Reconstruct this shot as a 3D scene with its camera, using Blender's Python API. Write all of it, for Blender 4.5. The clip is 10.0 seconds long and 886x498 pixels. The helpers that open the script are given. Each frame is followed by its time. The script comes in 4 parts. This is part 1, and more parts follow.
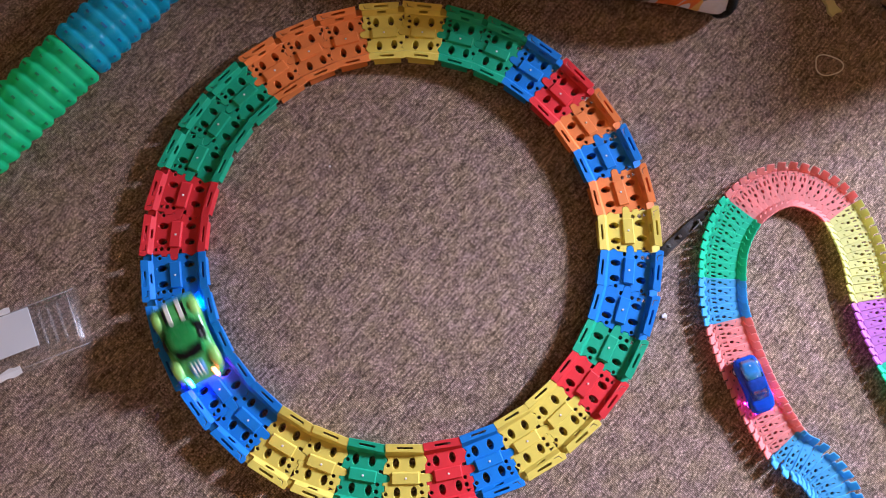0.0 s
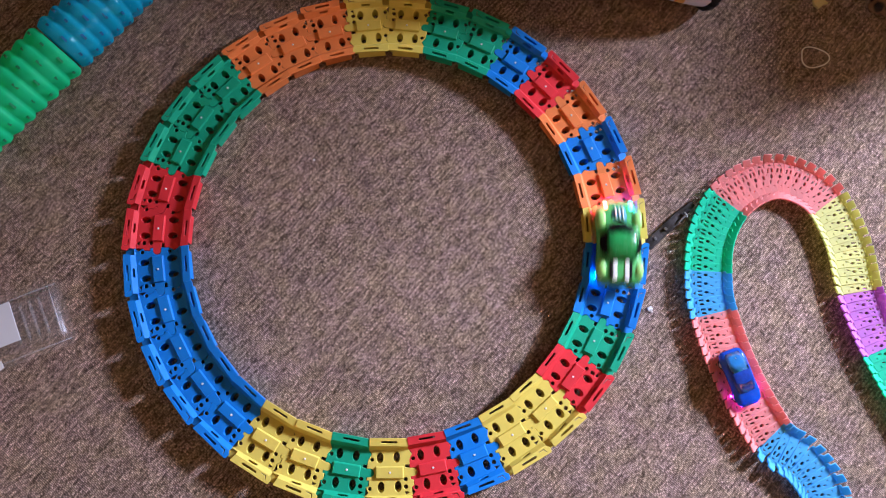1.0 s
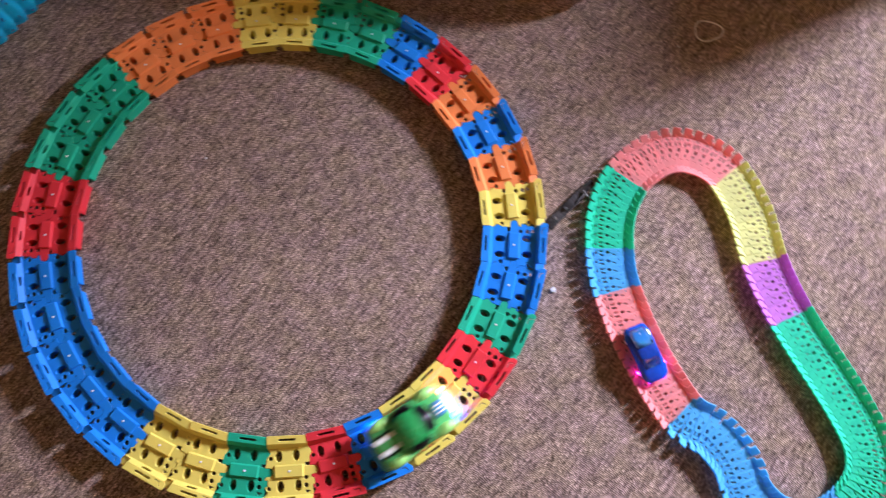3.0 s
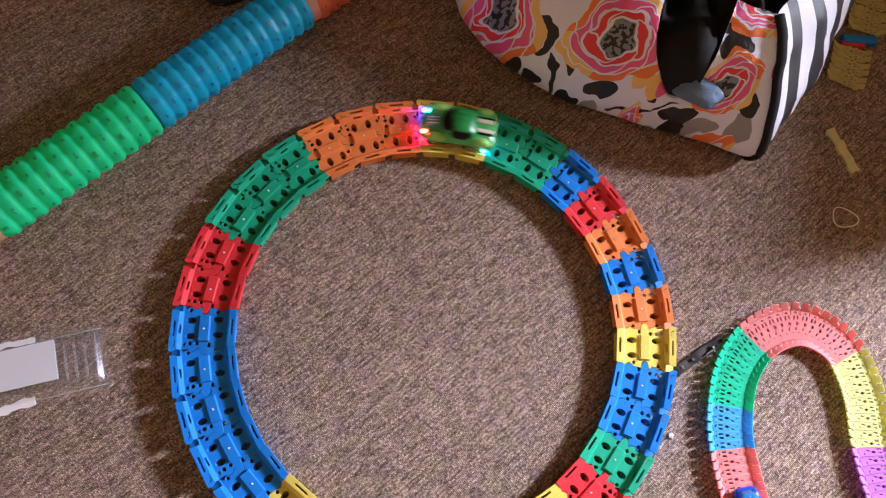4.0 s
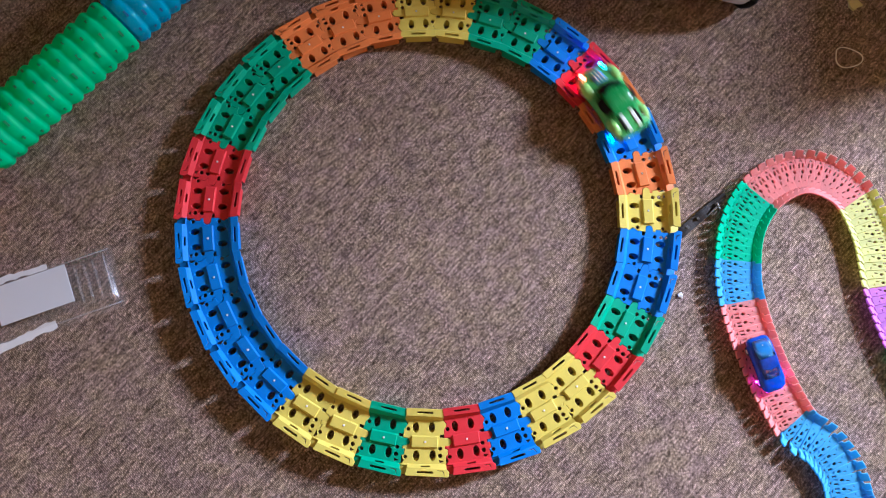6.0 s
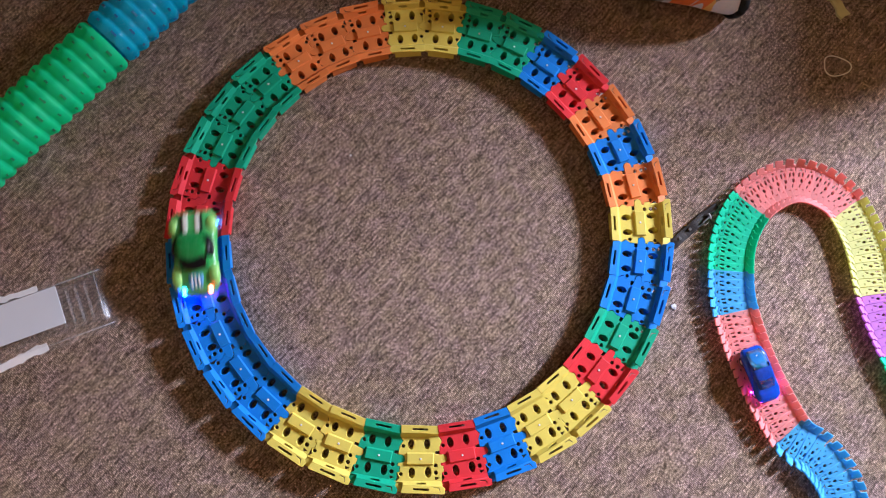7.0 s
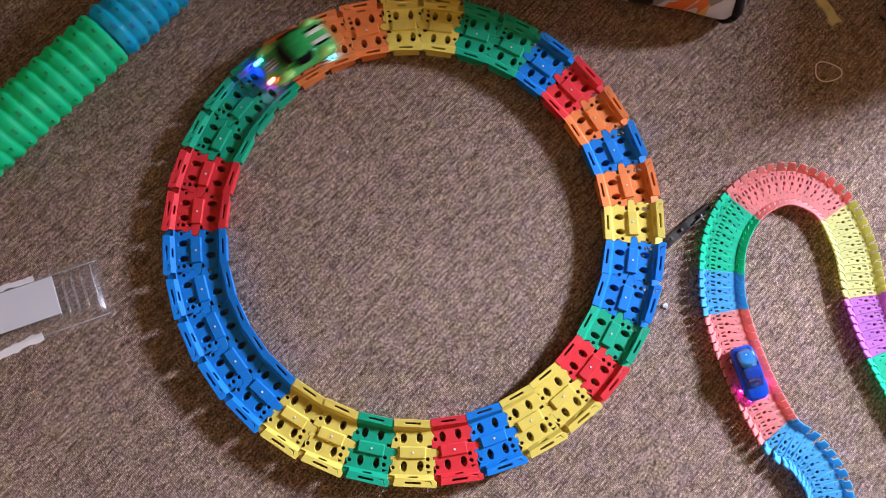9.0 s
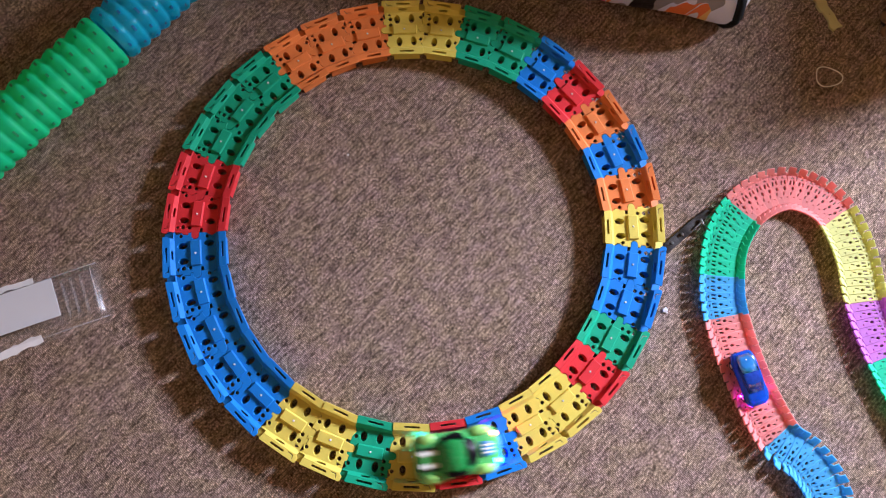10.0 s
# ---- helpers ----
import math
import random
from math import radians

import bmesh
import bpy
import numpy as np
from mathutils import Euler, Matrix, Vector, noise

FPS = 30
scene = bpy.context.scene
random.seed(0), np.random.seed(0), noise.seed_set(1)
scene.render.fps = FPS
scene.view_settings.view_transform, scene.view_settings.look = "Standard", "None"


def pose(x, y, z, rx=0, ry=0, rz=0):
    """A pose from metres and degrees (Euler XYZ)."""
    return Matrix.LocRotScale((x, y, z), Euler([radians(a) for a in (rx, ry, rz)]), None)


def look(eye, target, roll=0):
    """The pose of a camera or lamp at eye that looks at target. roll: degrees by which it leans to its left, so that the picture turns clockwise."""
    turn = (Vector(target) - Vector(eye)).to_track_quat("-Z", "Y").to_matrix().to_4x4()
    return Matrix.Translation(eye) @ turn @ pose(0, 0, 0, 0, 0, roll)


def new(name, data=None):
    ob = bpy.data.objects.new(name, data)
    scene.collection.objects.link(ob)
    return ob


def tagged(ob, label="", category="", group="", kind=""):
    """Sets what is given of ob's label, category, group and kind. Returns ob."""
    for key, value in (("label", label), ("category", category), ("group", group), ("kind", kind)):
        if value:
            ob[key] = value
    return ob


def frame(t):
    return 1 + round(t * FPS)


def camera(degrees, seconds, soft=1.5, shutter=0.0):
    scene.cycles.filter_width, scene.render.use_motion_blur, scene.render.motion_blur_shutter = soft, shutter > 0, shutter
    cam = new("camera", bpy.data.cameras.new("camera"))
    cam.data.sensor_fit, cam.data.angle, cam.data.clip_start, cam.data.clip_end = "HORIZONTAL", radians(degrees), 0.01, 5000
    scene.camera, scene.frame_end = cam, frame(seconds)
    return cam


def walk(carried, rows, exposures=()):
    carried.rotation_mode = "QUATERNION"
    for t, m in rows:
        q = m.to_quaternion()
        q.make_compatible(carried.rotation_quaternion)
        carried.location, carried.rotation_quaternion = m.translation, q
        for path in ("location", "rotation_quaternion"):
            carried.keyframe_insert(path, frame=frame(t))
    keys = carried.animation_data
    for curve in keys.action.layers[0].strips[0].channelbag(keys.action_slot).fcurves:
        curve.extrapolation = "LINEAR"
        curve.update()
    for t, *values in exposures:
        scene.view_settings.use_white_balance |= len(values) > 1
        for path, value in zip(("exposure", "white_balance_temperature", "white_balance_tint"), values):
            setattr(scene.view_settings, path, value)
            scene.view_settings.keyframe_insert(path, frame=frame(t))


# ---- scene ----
cam = camera(62.0, 10.0, soft=1.0, shutter=0.4)
PATH = [
    (0, (0.039, -0.22, 1.152), (0.077, 0.151, -0.813), 9.7),
    (0.5, (0.055, -0.223, 1.142), (0.099, 0.153, -0.822), 10.1),
    (1, (0.061, -0.23, 1.145), (0.104, 0.145, -0.82), 10.2),
    (1.5, (0.056, -0.236, 1.146), (0.114, 0.129, -0.819), 12.8),
    (2, (0.132, -0.231, 1.134), (0.222, 0.114, -0.834), 11.9),
    (2.2, (0.235, -0.276, 1.109), (0.313, 0.143, -0.845), 3.1),
    (2.55, (0.302, -0.285, 1.108), (0.372, 0.150, -0.843), 3.5),
    (3.3, (0.102, -0.255, 1.137), (0.187, 0.216, -0.804), 15.0),
    (3.5, (0.037, -0.235, 1.155), (0.134, 0.308, -0.768), 17.5),
    (4, (-0.034, -0.238, 1.189), (0.013, 0.37, -0.715), 16.4),
    (4.5, (-0.048, -0.24, 1.205), (-0.047, 0.363, -0.701), 11.9),
    (5, (-0.04, -0.251, 1.194), (-0.036, 0.251, -0.742), 11.9),
    (5.5, (-0.009, -0.289, 1.172), (0.02, 0.072, -0.795), 12.3),
    (6, (0.01, -0.271, 1.177), (0.037, 0.098, -0.788), 10.0),
    (7.5, (0.013, -0.252, 1.178), (0.062, 0.13, -0.784), 12.1),
    (8, (0.008, -0.258, 1.178), (0.067, 0.127, -0.784), 13.6),
    (8.5, (0.005, -0.269, 1.185), (0.065, 0.13, -0.774), 13.7),
    (9, (0.011, -0.272, 1.186), (0.067, 0.129, -0.772), 13.6),
    (9.5, (0.015, -0.272, 1.187), (0.066, 0.133, -0.771), 12.9),
    (10, (0.013, -0.272, 1.185), (0.065, 0.139, -0.771), 13.1),
]
walk(cam, [(t, look(eye, target, roll)) for t, eye, target, roll in PATH],
     [(0, -0.10, 6350, 13), (0.5, -0.12, 6200, 13), (2.0, -0.10, 6150, 15), (3.5, -0.08, 6450, 15), (4, 0.20, 6500, 10), (4.5, 0.30, 6350, 6), (5, 0.24, 6200, 6), (5.5, 0.06, 6000, 6), (6, -0.06, 5950, 6), (7.5, -0.03, 6450, 9), (10, -0.03, 6450, 9)])

E = radians

# ---- world, light, exposure ----
world = bpy.data.worlds.new("world")
scene.world = world
world.use_nodes = True
wn = world.node_tree.nodes
sky = wn.new("ShaderNodeTexSky")
sky.sky_type = "NISHITA"
sky.sun_disc = False
sky.sun_elevation, sky.sun_rotation = E(35), E(70)
wn["Background"].inputs["Strength"].default_value = 0.1
world.node_tree.links.new(sky.outputs["Color"], wn["Background"].inputs["Color"])



def window_and_fill_lamp(width, height, watts, colour, spread, target):
    data = bpy.data.lights.new("window_and_fill_light", "AREA")
    data.shape, data.size, data.size_y = "RECTANGLE", width, height
    data.energy, data.color = watts, colour
    data.spread = E(spread)
    ob = new("window_and_fill_light", data)
    ob.matrix_world = look((3.06, 1.72, 1.50), target)
    return ob


# bright sky through the window, and an added warm fill aimed at the ceiling
window_and_fill_lamp(0.5, 0.55, 68.0, (0.80, 0.87, 1.17), 66, (-0.06, -0.08, 0.0))
window_and_fill_lamp(0.9, 0.8, 43.0, (1.0, 0.78, 0.45), 130, (-0.5, 0.0, 2.4))


# ---- materials ----
def material(name, base, rough=0.45, metal=0.0, spread=0.12, scale=40.0, bump=0.0, bump_scale=300.0, trans=0.0, sss=0.0, per_object=0.0, spec=0.5, through_light=0.0):
    m = bpy.data.materials.new(name)
    m.use_nodes = True
    nt = m.node_tree
    n, l = nt.nodes, nt.links
    b = n["Principled BSDF"]
    b.inputs["Roughness"].default_value = rough
    b.inputs["Metallic"].default_value = metal
    b.inputs["Specular IOR Level"].default_value = spec
    b.inputs["Transmission Weight"].default_value = trans
    if sss:
        b.inputs["Subsurface Weight"].default_value = sss
        b.inputs["Subsurface Radius"].default_value = (0.006, 0.006, 0.006)
        b.inputs["Subsurface Scale"].default_value = 1.0
    tc = n.new("ShaderNodeTexCoord")
    nz = n.new("ShaderNodeTexNoise")
    nz.inputs["Scale"].default_value = scale
    nz.inputs["Detail"].default_value = 5
    l.new(tc.outputs["Object"], nz.inputs["Vector"])
    mix = n.new("ShaderNodeMix")
    mix.data_type = "RGBA"
    lo = [c * (1 - spread) for c in base]
    hi = [min(1, c * (1 + spread) + spread * 0.02) for c in base]
    mix.inputs["A"].default_value = (*lo, 1)
    mix.inputs["B"].default_value = (*hi, 1)
    l.new(nz.outputs["Fac"], mix.inputs["Factor"])
    out = mix.outputs["Result"]
    if per_object:
        oi = n.new("ShaderNodeObjectInfo")
        hs = n.new("ShaderNodeHueSaturation")
        mr = n.new("ShaderNodeMapRange")
        mr.inputs["To Min"].default_value, mr.inputs["To Max"].default_value = 1 - per_object, 1 + per_object
        l.new(oi.outputs["Random"], mr.inputs["Value"])
        l.new(mr.outputs["Result"], hs.inputs["Value"])
        l.new(out, hs.inputs["Color"])
        out = hs.outputs["Color"]
    l.new(out, b.inputs["Base Color"])
    rr = n.new("ShaderNodeMapRange")
    rr.inputs["To Min"].default_value, rr.inputs["To Max"].default_value = max(0, rough - 0.08), min(1, rough + 0.1)
    nz2 = n.new("ShaderNodeTexNoise")
    nz2.inputs["Scale"].default_value = scale * 5
    l.new(tc.outputs["Object"], nz2.inputs["Vector"])
    l.new(nz2.outputs["Fac"], rr.inputs["Value"])
    l.new(rr.outputs["Result"], b.inputs["Roughness"])
    if bump:
        nb = n.new("ShaderNodeTexNoise")
        nb.inputs["Scale"].default_value = bump_scale
        l.new(tc.outputs["Object"], nb.inputs["Vector"])
        bp = n.new("ShaderNodeBump")
        bp.inputs["Strength"].default_value = bump
        bp.inputs["Distance"].default_value = 0.002
        l.new(nb.outputs["Fac"], bp.inputs["Height"])
        l.new(bp.outputs["Normal"], b.inputs["Normal"])
    if through_light:
        tl, mx = n.new("ShaderNodeBsdfTranslucent"), n.new("ShaderNodeMixShader")
        l.new(out, tl.inputs["Color"])
        mx.inputs["Fac"].default_value = through_light
        l.new(b.outputs["BSDF"], mx.inputs[1])
        l.new(tl.outputs["BSDF"], mx.inputs[2])
        l.new(mx.outputs["Shader"], n["Material Output"].inputs["Surface"])
    return m


def glow(name, colour, strength):
    m = bpy.data.materials.new(name)
    m.use_nodes = True
    b = m.node_tree.nodes["Principled BSDF"]
    b.inputs["Base Color"].default_value = (*[0.3 + 0.5 * c for c in colour], 1)
    b.inputs["Emission Color"].default_value = (*colour, 1)
    b.inputs["Emission Strength"].default_value = strength
    return m


def carpet_material():
    m = bpy.data.materials.new("loop_pile_carpet")
    m.use_nodes = True
    nt = m.node_tree
    n, l = nt.nodes, nt.links
    b = n["Principled BSDF"]
    b.inputs["Roughness"].default_value = 0.95
    b.inputs["Specular IOR Level"].default_value = 0.1
    tc = n.new("ShaderNodeTexCoord")
    mp = n.new("ShaderNodeMapping")
    mp.inputs["Rotation"].default_value = (0, 0, E(-52))
    l.new(tc.outputs["Object"], mp.inputs["Vector"])
    wob = n.new("ShaderNodeTexNoise")
    wob.inputs["Scale"].default_value = 60
    l.new(mp.outputs["Vector"], wob.inputs["Vector"])
    ma = n.new("ShaderNodeVectorMath")
    ma.operation = "MULTIPLY_ADD"
    ma.inputs[1].default_value = (0.0034, 0.0034, 0)
    l.new(wob.outputs["Color"], ma.inputs[0])
    l.new(mp.outputs["Vector"], ma.inputs[2])
    st = n.new("ShaderNodeMapping")
    st.inputs["Scale"].default_value = (385, 330, 1)
    l.new(ma.outputs["Vector"], st.inputs["Vector"])
    vo = n.new("ShaderNodeTexVoronoi")
    vo.voronoi_dimensions = "2D"
    vo.inputs["Scale"].default_value = 1.0
    vo.inputs["Randomness"].default_value = 0.6
    l.new(st.outputs["Vector"], vo.inputs["Vector"])
    sep = n.new("ShaderNodeSeparateColor")
    l.new(vo.outputs["Color"], sep.inputs["Color"])
    ramp = n.new("ShaderNodeValToRGB")
    els = ramp.color_ramp.elements
    els[0].position, els[0].color = 0.0, (0.165, 0.119, 0.088, 1)
    els[1].position, els[1].color = 1.0, (0.60, 0.446, 0.354, 1)
    for p, c in ((0.25, (0.272, 0.198, 0.152, 1)), (0.55, (0.360, 0.265, 0.207, 1)), (0.85, (0.440, 0.326, 0.257, 1))):
        els.new(p).color = c
    l.new(sep.outputs["Red"], ramp.inputs["Fac"])
    # shade in the gaps between the loops, darkened into the colour
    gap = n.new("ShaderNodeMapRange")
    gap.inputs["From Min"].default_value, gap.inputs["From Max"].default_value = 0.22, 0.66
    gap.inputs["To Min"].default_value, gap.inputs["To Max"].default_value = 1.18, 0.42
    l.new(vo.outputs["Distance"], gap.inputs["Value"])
    # worn and soiled areas
    big = n.new("ShaderNodeTexNoise")
    big.inputs["Scale"].default_value = 5
    big.inputs["Detail"].default_value = 4
    l.new(tc.outputs["Object"], big.inputs["Vector"])
    bigr = n.new("ShaderNodeMapRange")
    bigr.inputs["From Min"].default_value, bigr.inputs["From Max"].default_value = 0.3, 0.7
    bigr.inputs["To Min"].default_value, bigr.inputs["To Max"].default_value = 0.90, 1.08
    l.new(big.outputs["Fac"], bigr.inputs["Value"])
    mid = n.new("ShaderNodeTexNoise")
    mid.inputs["Scale"].default_value = 45
    mid.inputs["Detail"].default_value = 3
    l.new(st.outputs["Vector"], mid.inputs["Vector"])
    mid.inputs["Scale"].default_value = 0.25
    midr = n.new("ShaderNodeMapRange")
    midr.inputs["From Min"].default_value, midr.inputs["From Max"].default_value = 0.3, 0.7
    midr.inputs["To Min"].default_value, midr.inputs["To Max"].default_value = 0.95, 1.05
    l.new(mid.outputs["Fac"], midr.inputs["Value"])
    mul = n.new("ShaderNodeMath")
    mul.operation = "MULTIPLY"
    l.new(gap.outputs["Result"], mul.inputs[0])
    l.new(bigr.outputs["Result"], mul.inputs[1])
    mul2 = n.new("ShaderNodeMath")
    mul2.operation = "MULTIPLY"
    l.new(mul.outputs["Value"], mul2.inputs[0])
    l.new(midr.outputs["Result"], mul2.inputs[1])
    row = n.new("ShaderNodeMapping")
    row.inputs["Scale"].default_value = (34, 170, 1)
    l.new(ma.outputs["Vector"], row.inputs["Vector"])
    rib = n.new("ShaderNodeTexNoise")
    rib.inputs["Scale"].default_value = 1.0
    rib.inputs["Detail"].default_value = 2
    l.new(row.outputs["Vector"], rib.inputs["Vector"])
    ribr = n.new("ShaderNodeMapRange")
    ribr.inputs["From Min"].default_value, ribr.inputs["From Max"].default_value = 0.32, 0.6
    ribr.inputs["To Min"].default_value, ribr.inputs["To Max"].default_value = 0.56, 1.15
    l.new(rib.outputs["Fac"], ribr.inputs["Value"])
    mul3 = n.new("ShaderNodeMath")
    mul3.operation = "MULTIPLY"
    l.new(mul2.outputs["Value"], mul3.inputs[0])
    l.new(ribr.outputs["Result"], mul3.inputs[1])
    # the tufts stand in rows; the shade between is a darker line of colour
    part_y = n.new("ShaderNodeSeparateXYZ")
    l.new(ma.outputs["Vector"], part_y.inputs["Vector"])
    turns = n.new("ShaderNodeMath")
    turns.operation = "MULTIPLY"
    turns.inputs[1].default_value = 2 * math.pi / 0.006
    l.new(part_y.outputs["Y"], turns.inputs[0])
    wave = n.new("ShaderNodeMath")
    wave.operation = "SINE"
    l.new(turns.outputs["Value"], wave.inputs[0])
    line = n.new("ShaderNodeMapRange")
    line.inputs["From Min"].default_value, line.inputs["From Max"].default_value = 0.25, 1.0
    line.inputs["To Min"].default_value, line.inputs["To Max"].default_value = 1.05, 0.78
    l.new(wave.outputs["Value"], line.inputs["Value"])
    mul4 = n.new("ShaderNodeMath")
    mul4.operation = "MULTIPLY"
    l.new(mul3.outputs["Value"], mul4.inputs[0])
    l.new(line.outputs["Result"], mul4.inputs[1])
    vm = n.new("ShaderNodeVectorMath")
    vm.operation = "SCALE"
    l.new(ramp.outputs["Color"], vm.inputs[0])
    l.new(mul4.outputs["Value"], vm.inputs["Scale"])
    # patches of pinker and of browner yarn
    hue = n.new("ShaderNodeTexNoise")
    hue.inputs["Scale"].default_value = 30
    hue.inputs["Detail"].default_value = 3
    l.new(tc.outputs["Object"], hue.inputs["Vector"])
    huer = n.new("ShaderNodeValToRGB")
    huer.color_ramp.elements[0].position, huer.color_ramp.elements[0].color = 0.36, (1.01, 1.0, 0.90, 1)
    huer.color_ramp.elements[1].position, huer.color_ramp.elements[1].color = 0.64, (1.02, 0.965, 1.06, 1)
    l.new(hue.outputs["Fac"], huer.inputs["Fac"])
    vt = n.new("ShaderNodeVectorMath")
    vt.operation = "MULTIPLY"
    l.new(vm.outputs["Vector"], vt.inputs[0])
    l.new(huer.outputs["Color"], vt.inputs[1])
    l.new(vt.outputs["Vector"], b.inputs["Base Color"])
    inv = n.new("ShaderNodeMath")
    inv.operation = "SUBTRACT"
    inv.inputs[0].default_value = 1.0
    l.new(vo.outputs["Distance"], inv.inputs[1])
    bp = n.new("ShaderNodeBump")
    bp.inputs["Strength"].default_value = 0.8
    bp.inputs["Distance"].default_value = 0.003
    l.new(inv.outputs["Value"], bp.inputs["Height"])
    l.new(bp.outputs["Normal"], b.inputs["Normal"])
    return m


CARPET = carpet_material()
WALLPAINT = material("wall_paint", (0.74, 0.54, 0.33), 0.8, spread=0.06, scale=3, bump=0.1)
CEILPAINT = material("ceiling_paint", (0.76, 0.68, 0.58), 0.85, spread=0.04, scale=3)
PVC = material("window_plastic", (0.8, 0.8, 0.8), 0.3)
PL = {
    "red": material("red_plastic", (0.74, 0.038, 0.050), 0.46, spec=0.3, spread=0.1, per_object=0.08, bump=0.05, through_light=0.15),
    "yellow": material("yellow_plastic", (0.80, 0.66, 0.13), 0.46, spec=0.3, spread=0.08, per_object=0.06, bump=0.05, through_light=0.18),
    "green": material("green_plastic", (0.010, 0.40, 0.225), 0.46, spec=0.3, spread=0.1, per_object=0.1, bump=0.05, through_light=0.15),
    "blue": material("blue_plastic", (0.010, 0.22, 0.70), 0.46, spec=0.26, spread=0.1, per_object=0.08, bump=0.05, through_light=0.15),
    "orange": material("orange_plastic", (0.88, 0.265, 0.075), 0.46, spec=0.3, spread=0.1, per_object=0.06, bump=0.05, through_light=0.18),
}
SCREW = material("bright_steel", (0.90, 0.90, 0.92), 0.35, 0.3)
GL = {
    "pink": material("pink_glow_plastic", (1.0, 0.43, 0.41), 0.6, spec=0.2, spread=0.08, per_object=0.06, through_light=0.55),
    "green": material("mint_glow_plastic", (0.04, 0.78, 0.50), 0.6, spec=0.2, spread=0.08, per_object=0.06, through_light=0.55),
    "blue": material("sky_blue_glow_plastic", (0.14, 0.60, 0.92), 0.6, spec=0.2, spread=0.08, per_object=0.06, through_light=0.55),
    "purple": material("lilac_glow_plastic", (0.74, 0.30, 0.78), 0.6, spec=0.2, spread=0.08, per_object=0.06, through_light=0.55),
    "straw": material("straw_glow_plastic", (0.78, 0.72, 0.34), 0.6, spec=0.2, spread=0.08, per_object=0.06, through_light=0.55),
    "yellow": material("pale_yellow_glow_plastic", (0.84, 0.84, 0.38), 0.6, spec=0.2, spread=0.08, per_object=0.06, through_light=0.55),
}
TUBE = {
    "green": material("green_tube_plastic", (0.025, 0.92, 0.42), 0.5, spread=0.12, spec=0.22, through_light=0.5),
    "blue": material("blue_tube_plastic", (0.015, 0.62, 1.0), 0.24, spread=0.12, spec=0.5, through_light=0.5),
    "orange": material("orange_tube_plastic", (0.85, 0.26, 0.10), 0.28, spread=0.12, spec=0.3, through_light=0.5),
    "clear": material("milky_tube_collar", (0.72, 0.42, 0.27), 0.3, through_light=0.4),
}
TICK = {
    "green": material("deep_green_tube_mark", (0.012, 0.30, 0.12), 0.4),
    "blue": material("deep_blue_tube_mark", (0.006, 0.17, 0.42), 0.4),
    "orange": material("deep_orange_tube_mark", (0.45, 0.11, 0.04), 0.4),
}
CARLIME = material("pale_lime_paint", (0.30, 0.64, 0.16), 0.3, spread=0.15, scale=25)
CARGREEN = material("lime_car_paint", (0.08, 0.43, 0.12), 0.22, spread=0.15, scale=25)
CARROOF = material("green_car_roof", (0.015, 0.26, 0.06), 0.25, spread=0.15, scale=25)
WHITE = material("white_plastic", (0.75, 0.78, 0.72), 0.35)
BLACK = material("black_plastic", (0.006, 0.006, 0.008), 0.3, spec=0.15)
RUBBER = material("black_rubber", (0.015, 0.015, 0.015), 0.75)
CARBLUE = material("blue_grille_plastic", (0.06, 0.25, 0.5), 0.35)
BLUECAR = material("translucent_blue_plastic", (0.007, 0.11, 0.74), 0.05, spread=0.35, scale=60, trans=0.45)
PALEBLUE = material("pale_blue_clear_plastic", (0.06, 0.38, 0.90), 0.08, spread=0.3, scale=90, trans=0.3)
BLUEDARK = material("deep_blue_plastic", (0.004, 0.07, 0.48), 0.06, spread=0.6, scale=110, trans=0.45)
RED_LED = glow("red_led", (1.0, 0.05, 0.03), 100)
SKY_LED = glow("sky_blue_led", (0.01, 0.30, 1.0), 170)
CYAN_LED = glow("cyan_led", (0.02, 0.42, 1.0), 75)
BLUE_LED = glow("blue_led", (0.003, 0.006, 1.0), 480)
MAGENTA_LED = glow("magenta_led", (1.0, 0.008, 0.24), 420)
DIM_MAGENTA_LED = glow("dim_magenta_led", (0.75, 0.03, 0.8), 45)
CARD = material("white_card", (0.62, 0.65, 0.70), 0.6, spread=0.03, scale=15)
PAPER = material("torn_white_paper", (0.78, 0.78, 0.78), 0.8, spread=0.06, scale=60)
BAND = material("cream_rubber", (0.80, 0.75, 0.67), 0.55)
LINT = material("white_lint", (0.75, 0.73, 0.7), 0.9)
BLACKCLOTH = material("black_cloth", (0.006, 0.006, 0.007), 0.75, spec=0.25, bump=0.3, bump_scale=800)
BLUECLOTH = material("slate_blue_cloth", (0.11, 0.17, 0.26), 0.8, spread=0.3, scale=60, bump=0.4)


